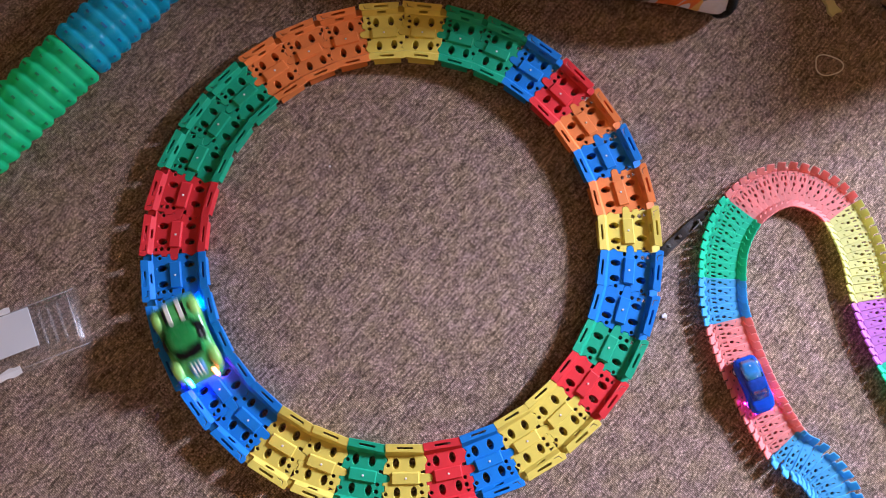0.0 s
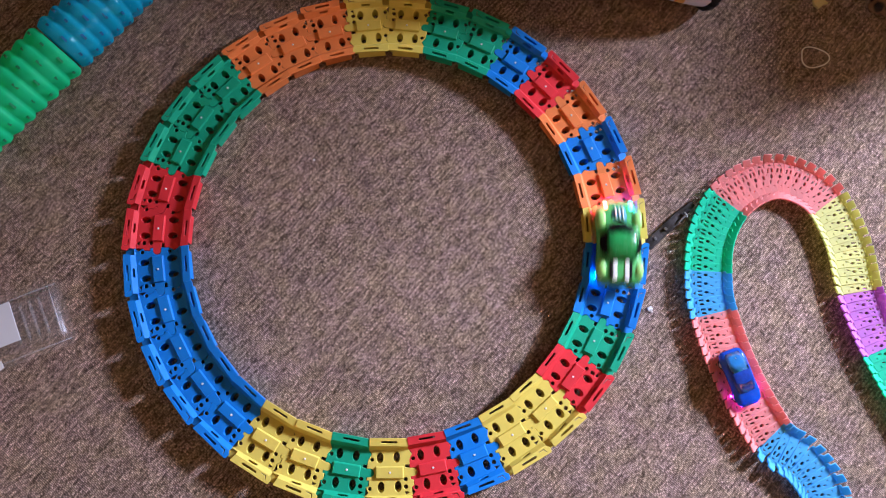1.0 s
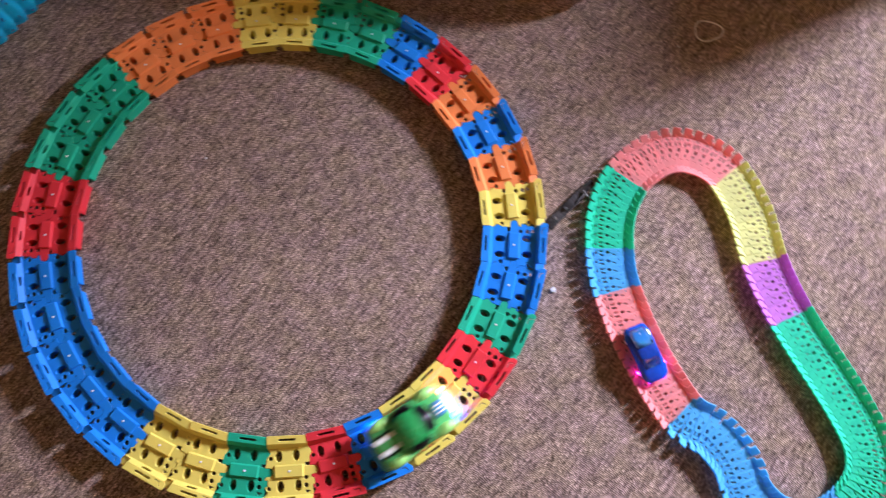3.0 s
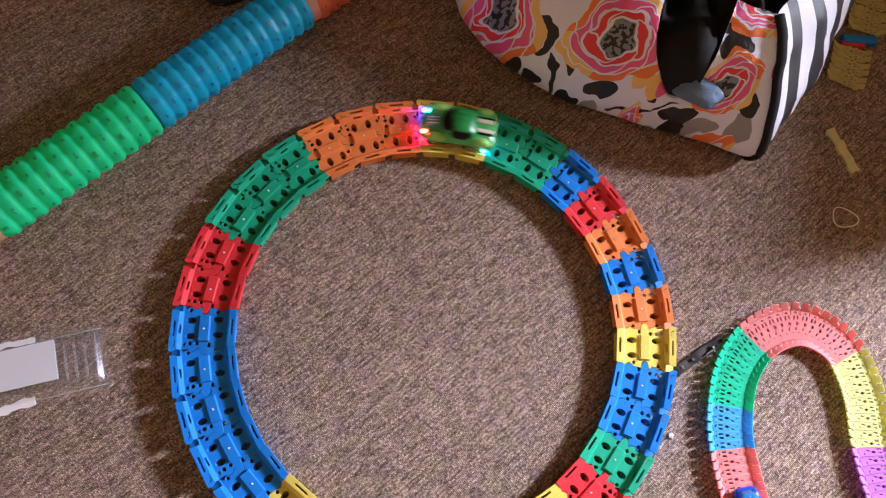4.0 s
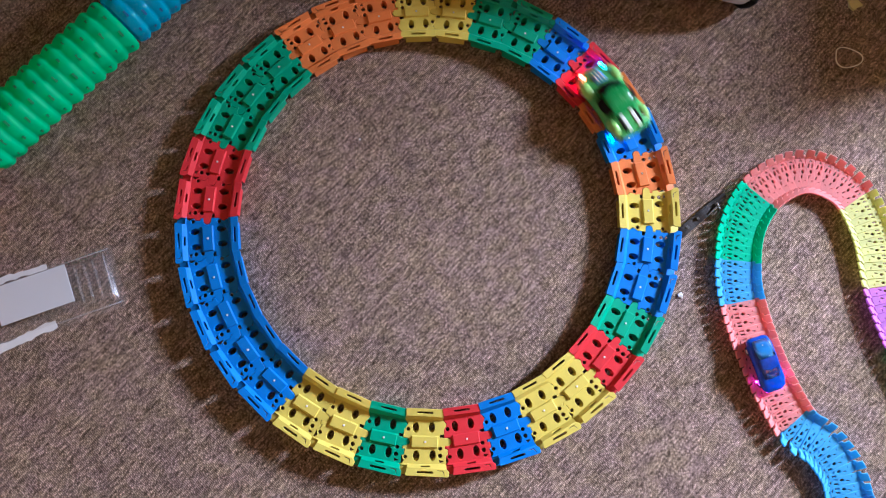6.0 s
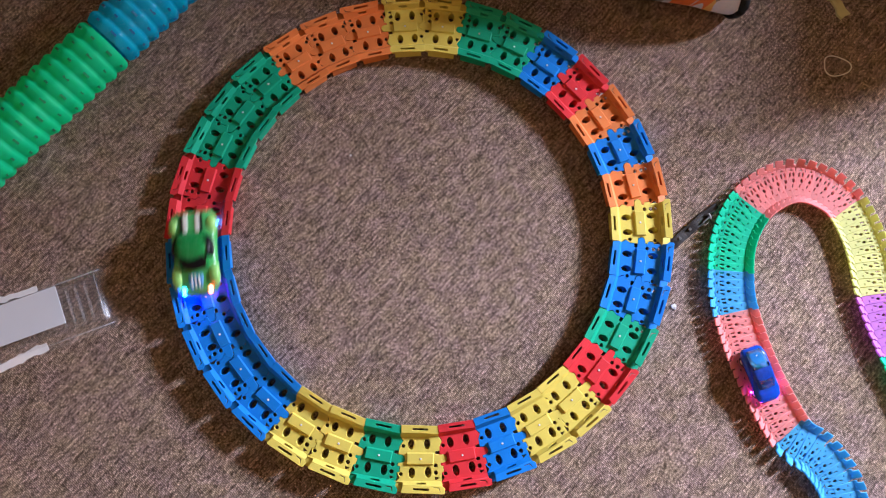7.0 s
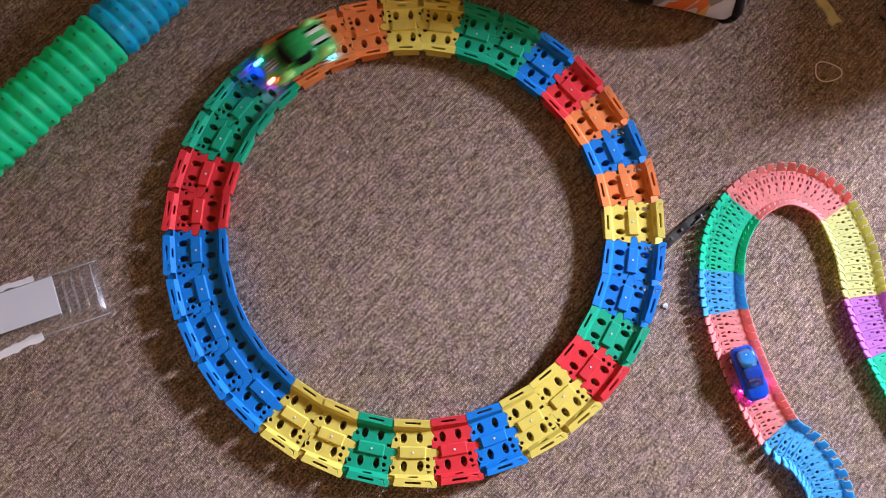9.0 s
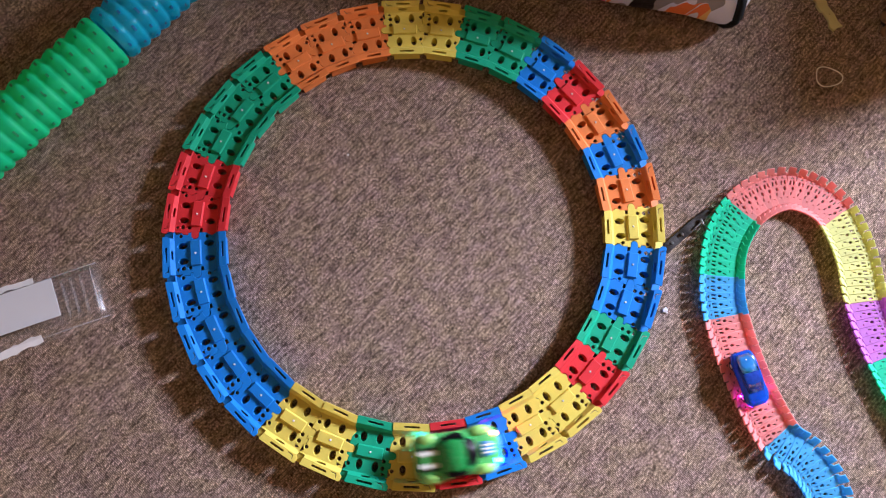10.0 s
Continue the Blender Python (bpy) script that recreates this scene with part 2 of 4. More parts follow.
def clear_plastic(name="clear_plastic", cloudy=0.05, tint=(0.7, 0.7, 0.72)):
    m = bpy.data.materials.new(name)
    m.use_nodes = True
    nt = m.node_tree
    n, l = nt.nodes, nt.links
    n.remove(n["Principled BSDF"])
    tr, gl, mx = n.new("ShaderNodeBsdfTransparent"), n.new("ShaderNodeBsdfGlossy"), n.new("ShaderNodeMixShader")
    tr.inputs["Color"].default_value = (0.96, 0.96, 0.97, 1)
    gl.inputs["Roughness"].default_value = 0.24
    mx.inputs["Fac"].default_value = 0.09
    l.new(tr.outputs["BSDF"], mx.inputs[1])
    l.new(gl.outputs["BSDF"], mx.inputs[2])
    df, mx2 = n.new("ShaderNodeBsdfDiffuse"), n.new("ShaderNodeMixShader")
    df.inputs["Color"].default_value = (*tint, 1)
    mx2.inputs["Fac"].default_value = cloudy
    l.new(mx.outputs["Shader"], mx2.inputs[1])
    l.new(df.outputs["BSDF"], mx2.inputs[2])
    l.new(mx2.outputs["Shader"], n["Material Output"].inputs["Surface"])
    return m


CLEAR = clear_plastic()
CLEAR_EDGE = clear_plastic("clear_plastic_fold", 0.22, (0.8, 0.8, 0.82))


# ---- mesh helpers ----
def link(name, data, parent=None, label="", m=None):
    ob = new(name, data)
    if parent:
        ob.parent = parent
    if m is not None:
        ob.matrix_basis = m
    if label:
        ob["label"] = label
    return ob


def mesh_of(bm, mat, smooth=False):
    me = bpy.data.meshes.new("mesh")
    bmesh.ops.recalc_face_normals(bm, faces=bm.faces)
    bm.to_mesh(me)
    bm.free()
    me.materials.append(mat)
    if smooth:
        me.shade_smooth()
    return me


def part(name, bm, mat, parent=None, label="", smooth=False, m=None):
    return link(name, mesh_of(bm, mat, smooth), parent, label, m)


def empty(name, m=None):
    return link(name, None, None, "", m)


def box(bm, cx, cy, cz, sx, sy, sz, bevel=0.0, m=None):
    r = bmesh.ops.create_cube(bm, size=1.0)
    bmesh.ops.scale(bm, vec=(sx, sy, sz), verts=r["verts"])
    if bevel:
        edges = list({e for v in r["verts"] for e in v.link_edges})
        out = bmesh.ops.bevel(bm, geom=edges, offset=bevel, segments=2, affect="EDGES", profile=0.5)
        verts = list({v for f in out["faces"] for v in f.verts} | {v for v in r["verts"] if v.is_valid})
    else:
        verts = r["verts"]
    bmesh.ops.translate(bm, vec=(cx, cy, cz), verts=verts)
    if m is not None:
        bmesh.ops.transform(bm, matrix=m, verts=verts)
    return verts


def solid_box(sx, sy, sz, bevel=0.0, c=(0, 0, 0)):
    bm = bmesh.new()
    box(bm, *c, sx, sy, sz, bevel)
    return bm


def sheet(outline, holes, thick, mat, bevel=0.0005, m=None):
    """A plate cut from a flat outline with holes; its middle lies at z = 0."""
    cu = bpy.data.curves.new("cut", "CURVE")
    cu.dimensions, cu.fill_mode = "2D", "BOTH"
    cu.extrude, cu.bevel_depth, cu.bevel_resolution = thick / 2 - bevel, bevel, 0
    for ring in (outline, *holes):
        sp = cu.splines.new("POLY")
        sp.points.add(len(ring) - 1)
        for p, q in zip(sp.points, ring):
            p.co = (q[0], q[1], 0, 1)
        sp.use_cyclic_u = True
    ob = new("cut", cu)
    me = bpy.data.meshes.new_from_object(ob.evaluated_get(bpy.context.evaluated_depsgraph_get()))
    bpy.data.objects.remove(ob)
    bpy.data.curves.remove(cu)
    me.materials.clear()
    me.materials.append(mat)
    if m is not None:
        me.transform(m)
    return me


def oval(cx, cy, rx, ry, n=12):
    return [(cx + rx * math.cos(2 * math.pi * k / n), cy + ry * math.sin(2 * math.pi * k / n)) for k in range(n)]


def slot(cx, cy, sx, sy, lean=0.0):
    c = 0.3 * min(sx, sy)
    x, y = sx / 2, sy / 2
    ring = ((-x + c, -y), (0, -y), (x - c, -y), (x, -y + c), (x, y - c), (x - c, y), (0, y), (-x + c, y), (-x, y - c), (-x, -y + c))
    return [(cx + u + lean * v / y, cy + v) for u, v in ring]


def loft(rings, closed=True, caps=(False, False)):
    """Skin between rings of points, each with the same count."""
    bm = bmesh.new()
    rows = [[bm.verts.new(p) for p in r] for r in rings]
    n = len(rows[0])
    for a, b in zip(rows, rows[1:]):
        for k in range(n if closed else n - 1):
            bm.faces.new((a[k], a[(k + 1) % n], b[(k + 1) % n], b[k]))
    if caps[0]:
        bm.faces.new(rows[0][::-1])
    if caps[1]:
        bm.faces.new(rows[-1])
    return bm


def smooth_path(pts, per, closed=False):
    """Catmull-Rom through the points."""
    out, n = [], len(pts)
    pts = [Vector(p) for p in pts]
    for i in range(n if closed else n - 1):
        if closed:
            a, b, c, d = pts[(i - 1) % n], pts[i], pts[(i + 1) % n], pts[(i + 2) % n]
        else:
            a, b, c, d = pts[max(i - 1, 0)], pts[i], pts[i + 1], pts[min(i + 2, n - 1)]
        for k in range(per):
            t = k / per
            out.append(0.5 * ((2 * b) + (c - a) * t + (2 * a - 5 * b + 4 * c - d) * t * t + (3 * b - a - 3 * c + d) * t ** 3))
    if not closed:
        out.append(pts[-1])
    return out


def strip_along(pts, radius, flat=1.0, sides=8, caps=True):
    """A rod (or flattened band) along points."""
    rings = []
    for i, p in enumerate(pts):
        d = (pts[min(i + 1, len(pts) - 1)] - pts[max(i - 1, 0)]).normalized()
        side = d.cross(Vector((0, 0, 1)))
        side = side.normalized() if side.length > 1e-4 else Vector((1, 0, 0))
        up = side.cross(d)
        rings.append([p + side * radius * math.cos(a) + up * radius * flat * math.sin(a) for a in (2 * math.pi * k / sides for k in range(sides))])
    return loft(rings, True, (caps, caps))


# ---- the room ----
def room():
    bm = bmesh.new()
    box(bm, 0.6, 0.2, -0.05, 5.4, 4.6, 0.1)
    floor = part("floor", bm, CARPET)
    tagged(floor, "brown and beige flecked loop pile carpet floor", "carpet", kind="structure")
    ceil = part("ceiling", solid_box(5.4, 4.6, 0.1, c=(0.6, 0.2, 2.45)), CEILPAINT)
    tagged(ceil, "plain off-white painted ceiling", "ceiling", kind="structure")
    for name, c, s in (("wall_west", (-2.05, 0.2, 1.2), (0.1, 4.6, 2.4)), ("wall_south", (0.6, -2.05, 1.2), (5.2, 0.1, 2.4)),
                       ("wall_north", (0.6, 2.45, 1.2), (5.2, 0.1, 2.4))):
        tagged(part(name, solid_box(*s, c=c), WALLPAINT), "plain cream painted wall", "wall", kind="structure")
    # east wall with the window opening: y 1.0 to 2.4, z 1.0 to 2.0
    bm = bmesh.new()
    box(bm, 3.15, -0.525, 1.2, 0.1, 3.05, 2.4)
    box(bm, 3.15, 2.425, 1.2, 0.1, 0.05, 2.4)
    box(bm, 3.15, 1.70, 0.50, 0.1, 1.4, 1.0)
    box(bm, 3.15, 1.70, 2.2, 0.1, 1.4, 0.4)
    tagged(part("wall_east", bm, WALLPAINT), "cream painted wall with a window opening", "wall", kind="structure")
    # unseen tall and low walls, added to block window light from the far carpet
    tagged(part("wall_blocker_tall", solid_box(0.1, 1.115, 2.4, c=(2.20, 1.8425, 1.2)), WALLPAINT), "unseen plain cream wall added to block window light", "wall", kind="structure")
    tagged(part("wall_blocker_low", solid_box(0.1, 1.805, 0.41, c=(1.25, 1.4925, 0.205)), WALLPAINT), "unseen low cream wall added to shade the carpet", "wall", kind="structure")
    win = tagged(empty("window_1", pose(3.15, 1.70, 1.50)), "white plastic framed window", "window", kind="structure")
    for sy, sz, y, z in ((1.4, 0.05, 0, 0.475), (1.4, 0.05, 0, -0.475), (0.05, 0.9, 0.675, 0), (0.05, 0.9, -0.675, 0)):
        part("window_frame", solid_box(0.06, sy, sz, 0.004, (0, y, z)), PVC, win)
    pane = part("pane", solid_box(0.006, 1.3, 0.9), CLEAR, win)
    pane.visible_shadow = False


room()

# ---- the ring track ----
R_OUT, R_MID, COUNT = 0.405, 0.355, 35
STEP = 2 * math.pi / COUNT
HALF = math.tan(STEP / 2)
BORDER = E(135.4)                        # where the first orange piece begins
FLOOR_Z, WALL_Z = 0.0160, 0.0245
BED, SLOPE = 0.0330, 0.0060               # half width of the flat bed, run of the sloping side


def half_len(r):
    return r * HALF


def track_meshes(colour):
    """Plate, block, outer wall, inner wall. Local y points outwards from the ring, the tongue end lies anticlockwise."""
    mat = PL[colour]
    a, b = -BED, BED
    xi, xo = half_len(R_MID + a), half_len(R_MID + b)

    def hx(y):
        return half_len(R_MID + y)
    g = 0.0004
    # tongue end at +x, socket end at -x
    out = [(-xi + g, a), (hx(a) - g, a), (hx(-0.024) - g + 0.004, -0.0255), (hx(-0.018) - g, -0.018), (hx(-0.0118) - g, -0.0118),
           (hx(-0.0115) - 0.0076, -0.0116), (hx(-0.0064) - 0.0076, -0.0062),
           (hx(0) + 0.004, -0.0056), (hx(0) + 0.008, -0.0042), (hx(0) + 0.0098, 0), (hx(0) + 0.008, 0.0042), (hx(0) + 0.004, 0.0055),
           (hx(0.006) - 0.0008, 0.0056), (hx(0.010) - 0.0008, 0.0100), (hx(0.011) + 0.003, 0.011), (hx(0.018) + 0.003, 0.019), (hx(0.021) - g, 0.021),
           (xo - g, b), (-xo + g, b), (-hx(0.029) + 0.005, 0.0285), (-hx(0.019) + g, 0.0205), (-hx(0.019) + 0.0045, 0.019), (-hx(0.011) + 0.0045, 0.0105), (-hx(0.01) + g, 0.010),
           (-hx(0) + g, 0.0065), (-hx(0) + 0.006, 0.0062), (-hx(0) + 0.0098, 0.0043), (-hx(0) + 0.0112, 0), (-hx(0) + 0.0098, -0.0043), (-hx(0) + 0.006, -0.0062), (-hx(0) + g, -0.0065),
           (-hx(-0.018) + g, -0.018), (-hx(-0.0265) + 0.0055, -0.0265)]
    pegs = ((-0.0114, 0.0207), (0.0136, 0.0200), (-0.0130, -0.0212), (0.0116, -0.0218))
    holes = [oval(x, y, 0.0054, 0.0085, 14) for x, y in pegs]
    holes += [oval(hx(0.020) - 0.0086, 0.0204, 0.0038, 0.0038, 10), oval(-hx(0.022) + 0.0060, 0.0226, 0.0034, 0.0034, 10),
              oval(-hx(-0.019) + 0.0056, -0.0186, 0.0034, 0.0034, 10), slot(hx(0.0095) - 0.0080, 0.0098, 0.0068, 0.0064)]
    tx = hx(0.030) - 0.0070
    holes.append([(tx - 0.0052, 0.0258), (tx + 0.0046, 0.0276), (tx - 0.0026, 0.0326)])
    plate = sheet(out, holes, 0.003, mat, m=pose(0, 0, FLOOR_Z - 0.0015))
    # each peg hole narrows to a round mouth below the plate
    bm = bmesh.new()
    bm.from_mesh(plate)
    for cx, cy in pegs:
        rings = [[bm.verts.new((x, y, z)) for x, y in oval(cx, cy, rx, ry, 14)]
                 for rx, ry, z in ((0.0056, 0.0087, FLOOR_Z - 0.0010), (0.0052, 0.0076, FLOOR_Z - 0.0035), (0.0045, 0.0056, 0.0010))]
        for p, q in zip(rings, rings[1:]):
            for k in range(14):
                bm.faces.new((p[k], p[(k + 1) % 14], q[(k + 1) % 14], q[k]))
    bm.to_mesh(plate)
    bm.free()
    bm = bmesh.new()
    r = bmesh.ops.create_cube(bm, size=1.0)
    for v in r["verts"]:
        top = v.co.z > 0
        v.co.x = (v.co.x * 2) * (0.0200 if top else 0.0208) + 0.0012
        v.co.y = (v.co.y * 2) * (0.0080 if top else 0.0096)
        v.co.z = FLOOR_Z + (0.0034 if top else -0.001)
    bmesh.ops.bevel(bm, geom=list(bm.edges), offset=0.0008, segments=1, affect="EDGES")
    block = mesh_of(bm, mat)

    def wall(side):
        """A sloping side with a flange along its top."""
        rise = WALL_Z - FLOOR_Z
        w, v = math.hypot(SLOPE, rise), R_OUT - R_MID - BED - SLOPE
        h0, h1, h2 = hx(side * BED), hx(side * (BED + SLOPE)), hx(side * (BED + SLOPE + v))
        gap = 0.0110 if side > 0 else 0.0008
        slope = [(-h0 + 0.0008, 0), (h0 - g, 0), (h1 - g, w), (-h1 + gap, w), (-h0 + gap - 0.0010, w * 0.28), (-h0 + 0.0008, w * 0.22)]
        flange = [(-h1 + gap, 0), (h1 - g, 0), (h2 + 0.0024, v * 0.30), (h2 + 0.0022, v * 0.88), (h2 + 0.0006, v), (-h2 + gap - 0.0004, v), (-h2 + gap - 0.0012, v * 0.9)]
        slope_cuts, flange_cuts = [], [slot(0.0030 if side > 0 else 0.0005, v * 0.50, 0.0250, 0.0038)]
        if side > 0:
            slope_cuts.append(slot(0.0030, w * 0.55, 0.0150, 0.0040))
            x = h1 - 0.0035
            flange_cuts.append([(x - 0.0110, v * 0.14), (x - 0.0016, v * 0.14), (x + 0.0012, v * 0.80), (x - 0.0004, v * 0.80), (x - 0.0030, v * 0.32), (x - 0.0110, v * 0.30)])
        turn = Matrix.Rotation(0 if side > 0 else math.pi, 4, "Z")
        if side < 0:
            slope, flange = [[(-x, y) for x, y in r] for r in (slope, flange)]
            flange_cuts = [[(-x, y) for x, y in c] for c in flange_cuts]
        skew = Matrix.Rotation(E(1.6), 4, "Z") @ Matrix.Rotation(E(0.9 * side), 4, "Y")
        m0 = Matrix.Translation((0, side * BED, FLOOR_Z - 0.0008)) @ turn @ Matrix.Rotation(math.atan2(rise, SLOPE), 4, "X")
        m1 = Matrix.Translation((0, side * (BED + SLOPE - 0.0006), WALL_Z - 0.0008)) @ turn @ skew @ Matrix.Rotation(E(5), 4, "X")
        me = sheet(slope, slope_cuts, 0.0018, mat, 0.0002, m0)
        bm = bmesh.new()
        bm.from_mesh(me)
        bm.from_mesh(sheet(flange, flange_cuts, 0.0020, mat, 0.0004, m1))
        if side > 0:
            # a low tab bridges the gap to the neighbour's flange
            tab = [(-h0 - 0.0030, 0), (-h0 + gap + 0.0020, 0), (-h1 + gap + 0.0020, 0.0160), (-h1 + 0.0010, 0.0150), (-h1 - 0.0030, 0.0120)]
            bm.from_mesh(sheet(tab, [], 0.0020, mat, 0.0003, Matrix.Translation((0, BED - 0.0004, FLOOR_Z - 0.0002)) @ Matrix.Rotation(E(-10), 4, "X")))
        bm.to_mesh(me)
        bm.free()
        return me
    bm = bmesh.new()
    box(bm, 0, 0, 0, 0.055, 0.0020, 0.0150, 0.0005)
    foot = mesh_of(bm, mat)
    bm = bmesh.new()
    box(bm, 0, 0, 0, 0.044, 0.0018, 0.0218, 0.0005)
    apron = mesh_of(bm, mat)
    made = plate, block, foot, apron, wall(1), wall(-1)
    for me in made:                      # the tongue points anticlockwise, which is -x of the piece's own frame
        me.transform(Matrix.Diagonal((-1, 1, 1, 1)))
        me.flip_normals()
    return made


def screw_mesh():
    bm = bmesh.new()
    bmesh.ops.create_cone(bm, cap_ends=True, segments=10, radius1=0.0019, radius2=0.0013, depth=0.0012)
    return mesh_of(bm, SCREW)


RUNS = (("orange", 3), ("yellow", 2), ("green", 2), ("blue", 1), ("red", 1), ("orange", 1), ("blue", 1), ("orange", 1), ("yellow", 1), ("blue", 2),
        ("green", 1), ("red", 1), ("yellow", 2), ("blue", 1), ("red", 1), ("yellow", 1), ("green", 1), ("yellow", 2), ("blue", 5), ("red", 2), ("green", 3))


def ring_track():
    ring = tagged(empty("ring_track"), "circular toy race track of interlocked coloured plastic pieces on carpet", "toy track")
    made = {c: track_meshes(c) for c in PL}
    dot = screw_mesh()
    rng = random.Random(4)
    k = 0
    for colour, count in RUNS:
        for _ in range(count):
            ang = BORDER - (k + 0.5) * STEP
            m = pose(R_MID * math.cos(ang), R_MID * math.sin(ang), rng.uniform(0, 0.0008), 0, rng.uniform(-0.4, 0.4), math.degrees(ang) - 90)
            plate, block, foot, apron, wo, wi = made[colour]
            p = link("track_piece", plate, ring, colour + " plastic track piece", m)
            link("centre_block", block, p)
            link("skirt", foot, p, "", pose(0, 0.0390, 0.0075))
            link("skirt", foot, p, "", pose(0, -0.0390, 0.0075))
            link("apron", apron, p, "", pose(-0.004, 0.0484, 0.0109))
            link("apron", apron, p, "", pose(0, -0.0462, 0.0109))
            link("side_wall", wo, p)
            link("side_wall", wi, p)
            link("screw", dot, p, "small bright metal screw", pose(-0.002, 0, FLOOR_Z + 0.0037))
            k += 1
    return ring


ring_track()

# ---- the glowing small track ----
LOOP = [(0.617, 0.141), (0.572, 0.124), (0.534, 0.088), (0.510, 0.036), (0.504, -0.021), (0.511, -0.083), (0.548, -0.181), (0.602, -0.272), (0.643, -0.299),
        (0.675, -0.339), (0.690, -0.385), (0.724, -0.420), (0.778, -0.432), (0.826, -0.414), (0.866, -0.372), (0.874, -0.318), (0.848, -0.251), (0.781, -0.130), (0.747, -0.044),
        (0.730, 0.038), (0.700, 0.102), (0.664, 0.131)]
# the colour of each stretch begins at this control point
STRETCH = ((0, "pink"), (2, "green"), (4, "blue"), (5, "pink"), (7, "blue"), (13.3, "green"), (17, "purple"), (18, "yellow"), (20, "pink"))
SEG = 0.0135


def loop_points():
    fine = smooth_path([(x, y, 0) for x, y in LOOP], 24, True)
    return fine


def segment_meshes(colour):
    mat = GL[colour]
    hw, hs = 0.024, SEG * 0.545
    g = 0.0003
    out = [(-hs + g, -hw), (hs - g, -hw), (hs - g, -0.016), (hs + 0.0024, -0.0145), (hs + 0.0032, -0.0095), (hs - 0.0012, -0.0075), (hs - 0.0016, -0.0035), (hs + 0.0026, -0.0015), (hs + 0.0034, 0.0035),
           (hs - g, 0.0055), (hs - 0.0014, 0.0085), (hs + 0.0022, 0.0105), (hs + 0.0022, 0.0160), (hs - g, 0.0178), (hs - g, hw), (-hs + g, hw)]
    holes = [[(-0.0050, -0.0188), (0.0034, -0.0194), (-0.0008, -0.0236)], slot(-0.0034, -0.0126, 0.0036, 0.0080), slot(0.0026, -0.0122, 0.0036, 0.0082, 0.0006),
             oval(-0.0014, -0.0020, 0.0026, 0.0038, 10), slot(0.0016, 0.0070, 0.0026, 0.0062, 0.0008), slot(-0.0030, 0.0140, 0.0034, 0.0024)]
    plate = sheet(out, holes, 0.0024, mat, 0.0004, pose(0, 0, 0.0072, 0, 5, 0))

    def wall(side):
        # a leaning scale that laps over its neighbour
        w = 0.0165
        ring = [(-hs - 0.0006, 0), (hs + 0.0002, 0), (hs + 0.0002, w * 0.48), (hs + 0.0010, w * 0.55), (hs + 0.0008, w), (-hs + 0.0040, w), (-hs + 0.0036, w * 0.50), (-hs - 0.0004, w * 0.46)]
        m = Matrix.Translation((0, side * 0.0238, 0.0058)) @ Matrix.Rotation(0 if side > 0 else math.pi, 4, "Z")
        if side < 0:
            ring = [(-x, y) for x, y in ring]
        m = m @ Matrix.Rotation(E(side * 5), 4, "Z") @ Matrix.Rotation(E(37), 4, "X") @ Matrix.Rotation(E(6 * side), 4, "Y")
        me = sheet(ring, [slot(side * 0.0008, w * 0.24, 0.0050, 0.0020)], 0.0024, mat, 0.0003, m)
        bm = bmesh.new()
        bm.from_mesh(me)
        box(bm, 0.0, side * 0.0280, 0.0038, 0.0050, 0.0040, 0.0074)
        bm.to_mesh(me)
        return me
    return plate, wall(1), wall(-1)


def glow_track():
    track = tagged(empty("glow_track"), "winding pastel toy car track of narrow hinged plastic segments", "toy track")
    made = {c: segment_meshes(c) for c in GL}
    fine = loop_points()
    per = 24
    dist = [0.0]
    for a, b in zip(fine, fine[1:] + fine[:1]):
        dist.append(dist[-1] + (b - a).length)
    total = dist[-1]
    count = round(total / SEG)
    run = np.array(dist)
    xs, ys = [np.array([v[j] for v in fine] + [fine[0][j]]) for j in (0, 1)]

    def at_run(d):
        d = d % total
        return float(np.interp(d, run, xs)), float(np.interp(d, run, ys)), float(np.interp(d, run, range(len(run)))) / per
    for k in range(count):
        d = (k + 0.5) * total / count
        x, y, at = at_run(d)
        p = Vector((x, y, 0))
        q0, q1 = at_run(d - 0.016), at_run(d + 0.016)
        ang = math.atan2(q1[1] - q0[1], q1[0] - q0[0])
        colour = [c for s, c in STRETCH if s <= at][-1]
        plate, wl, wr = made[colour]
        seg = link("track_segment", plate, track, colour + " plastic track segment", pose(p.x, p.y, 0.0004, 0, 0, math.degrees(ang)))
        link("side_wall", wl, seg)
        link("side_wall", wr, seg)
    return track


glow_track()


# ---- toy cars ----
def shell(stations, n=14, power=0.55):
    """Rounded body: stations of (x, half width, bottom, top, shift)."""
    rings = []
    for x, w, z0, z1 in stations:
        ring = []
        for k in range(n):
            a = 2 * math.pi * k / n
            c, s = math.cos(a), math.sin(a)
            y = w * math.copysign(abs(c) ** power, c)
            z = (z0 + z1) / 2 + (z1 - z0) / 2 * math.copysign(abs(s) ** power, s)
            ring.append((x, y, z))
        rings.append(ring)
    return loft(rings, True, (True, True))


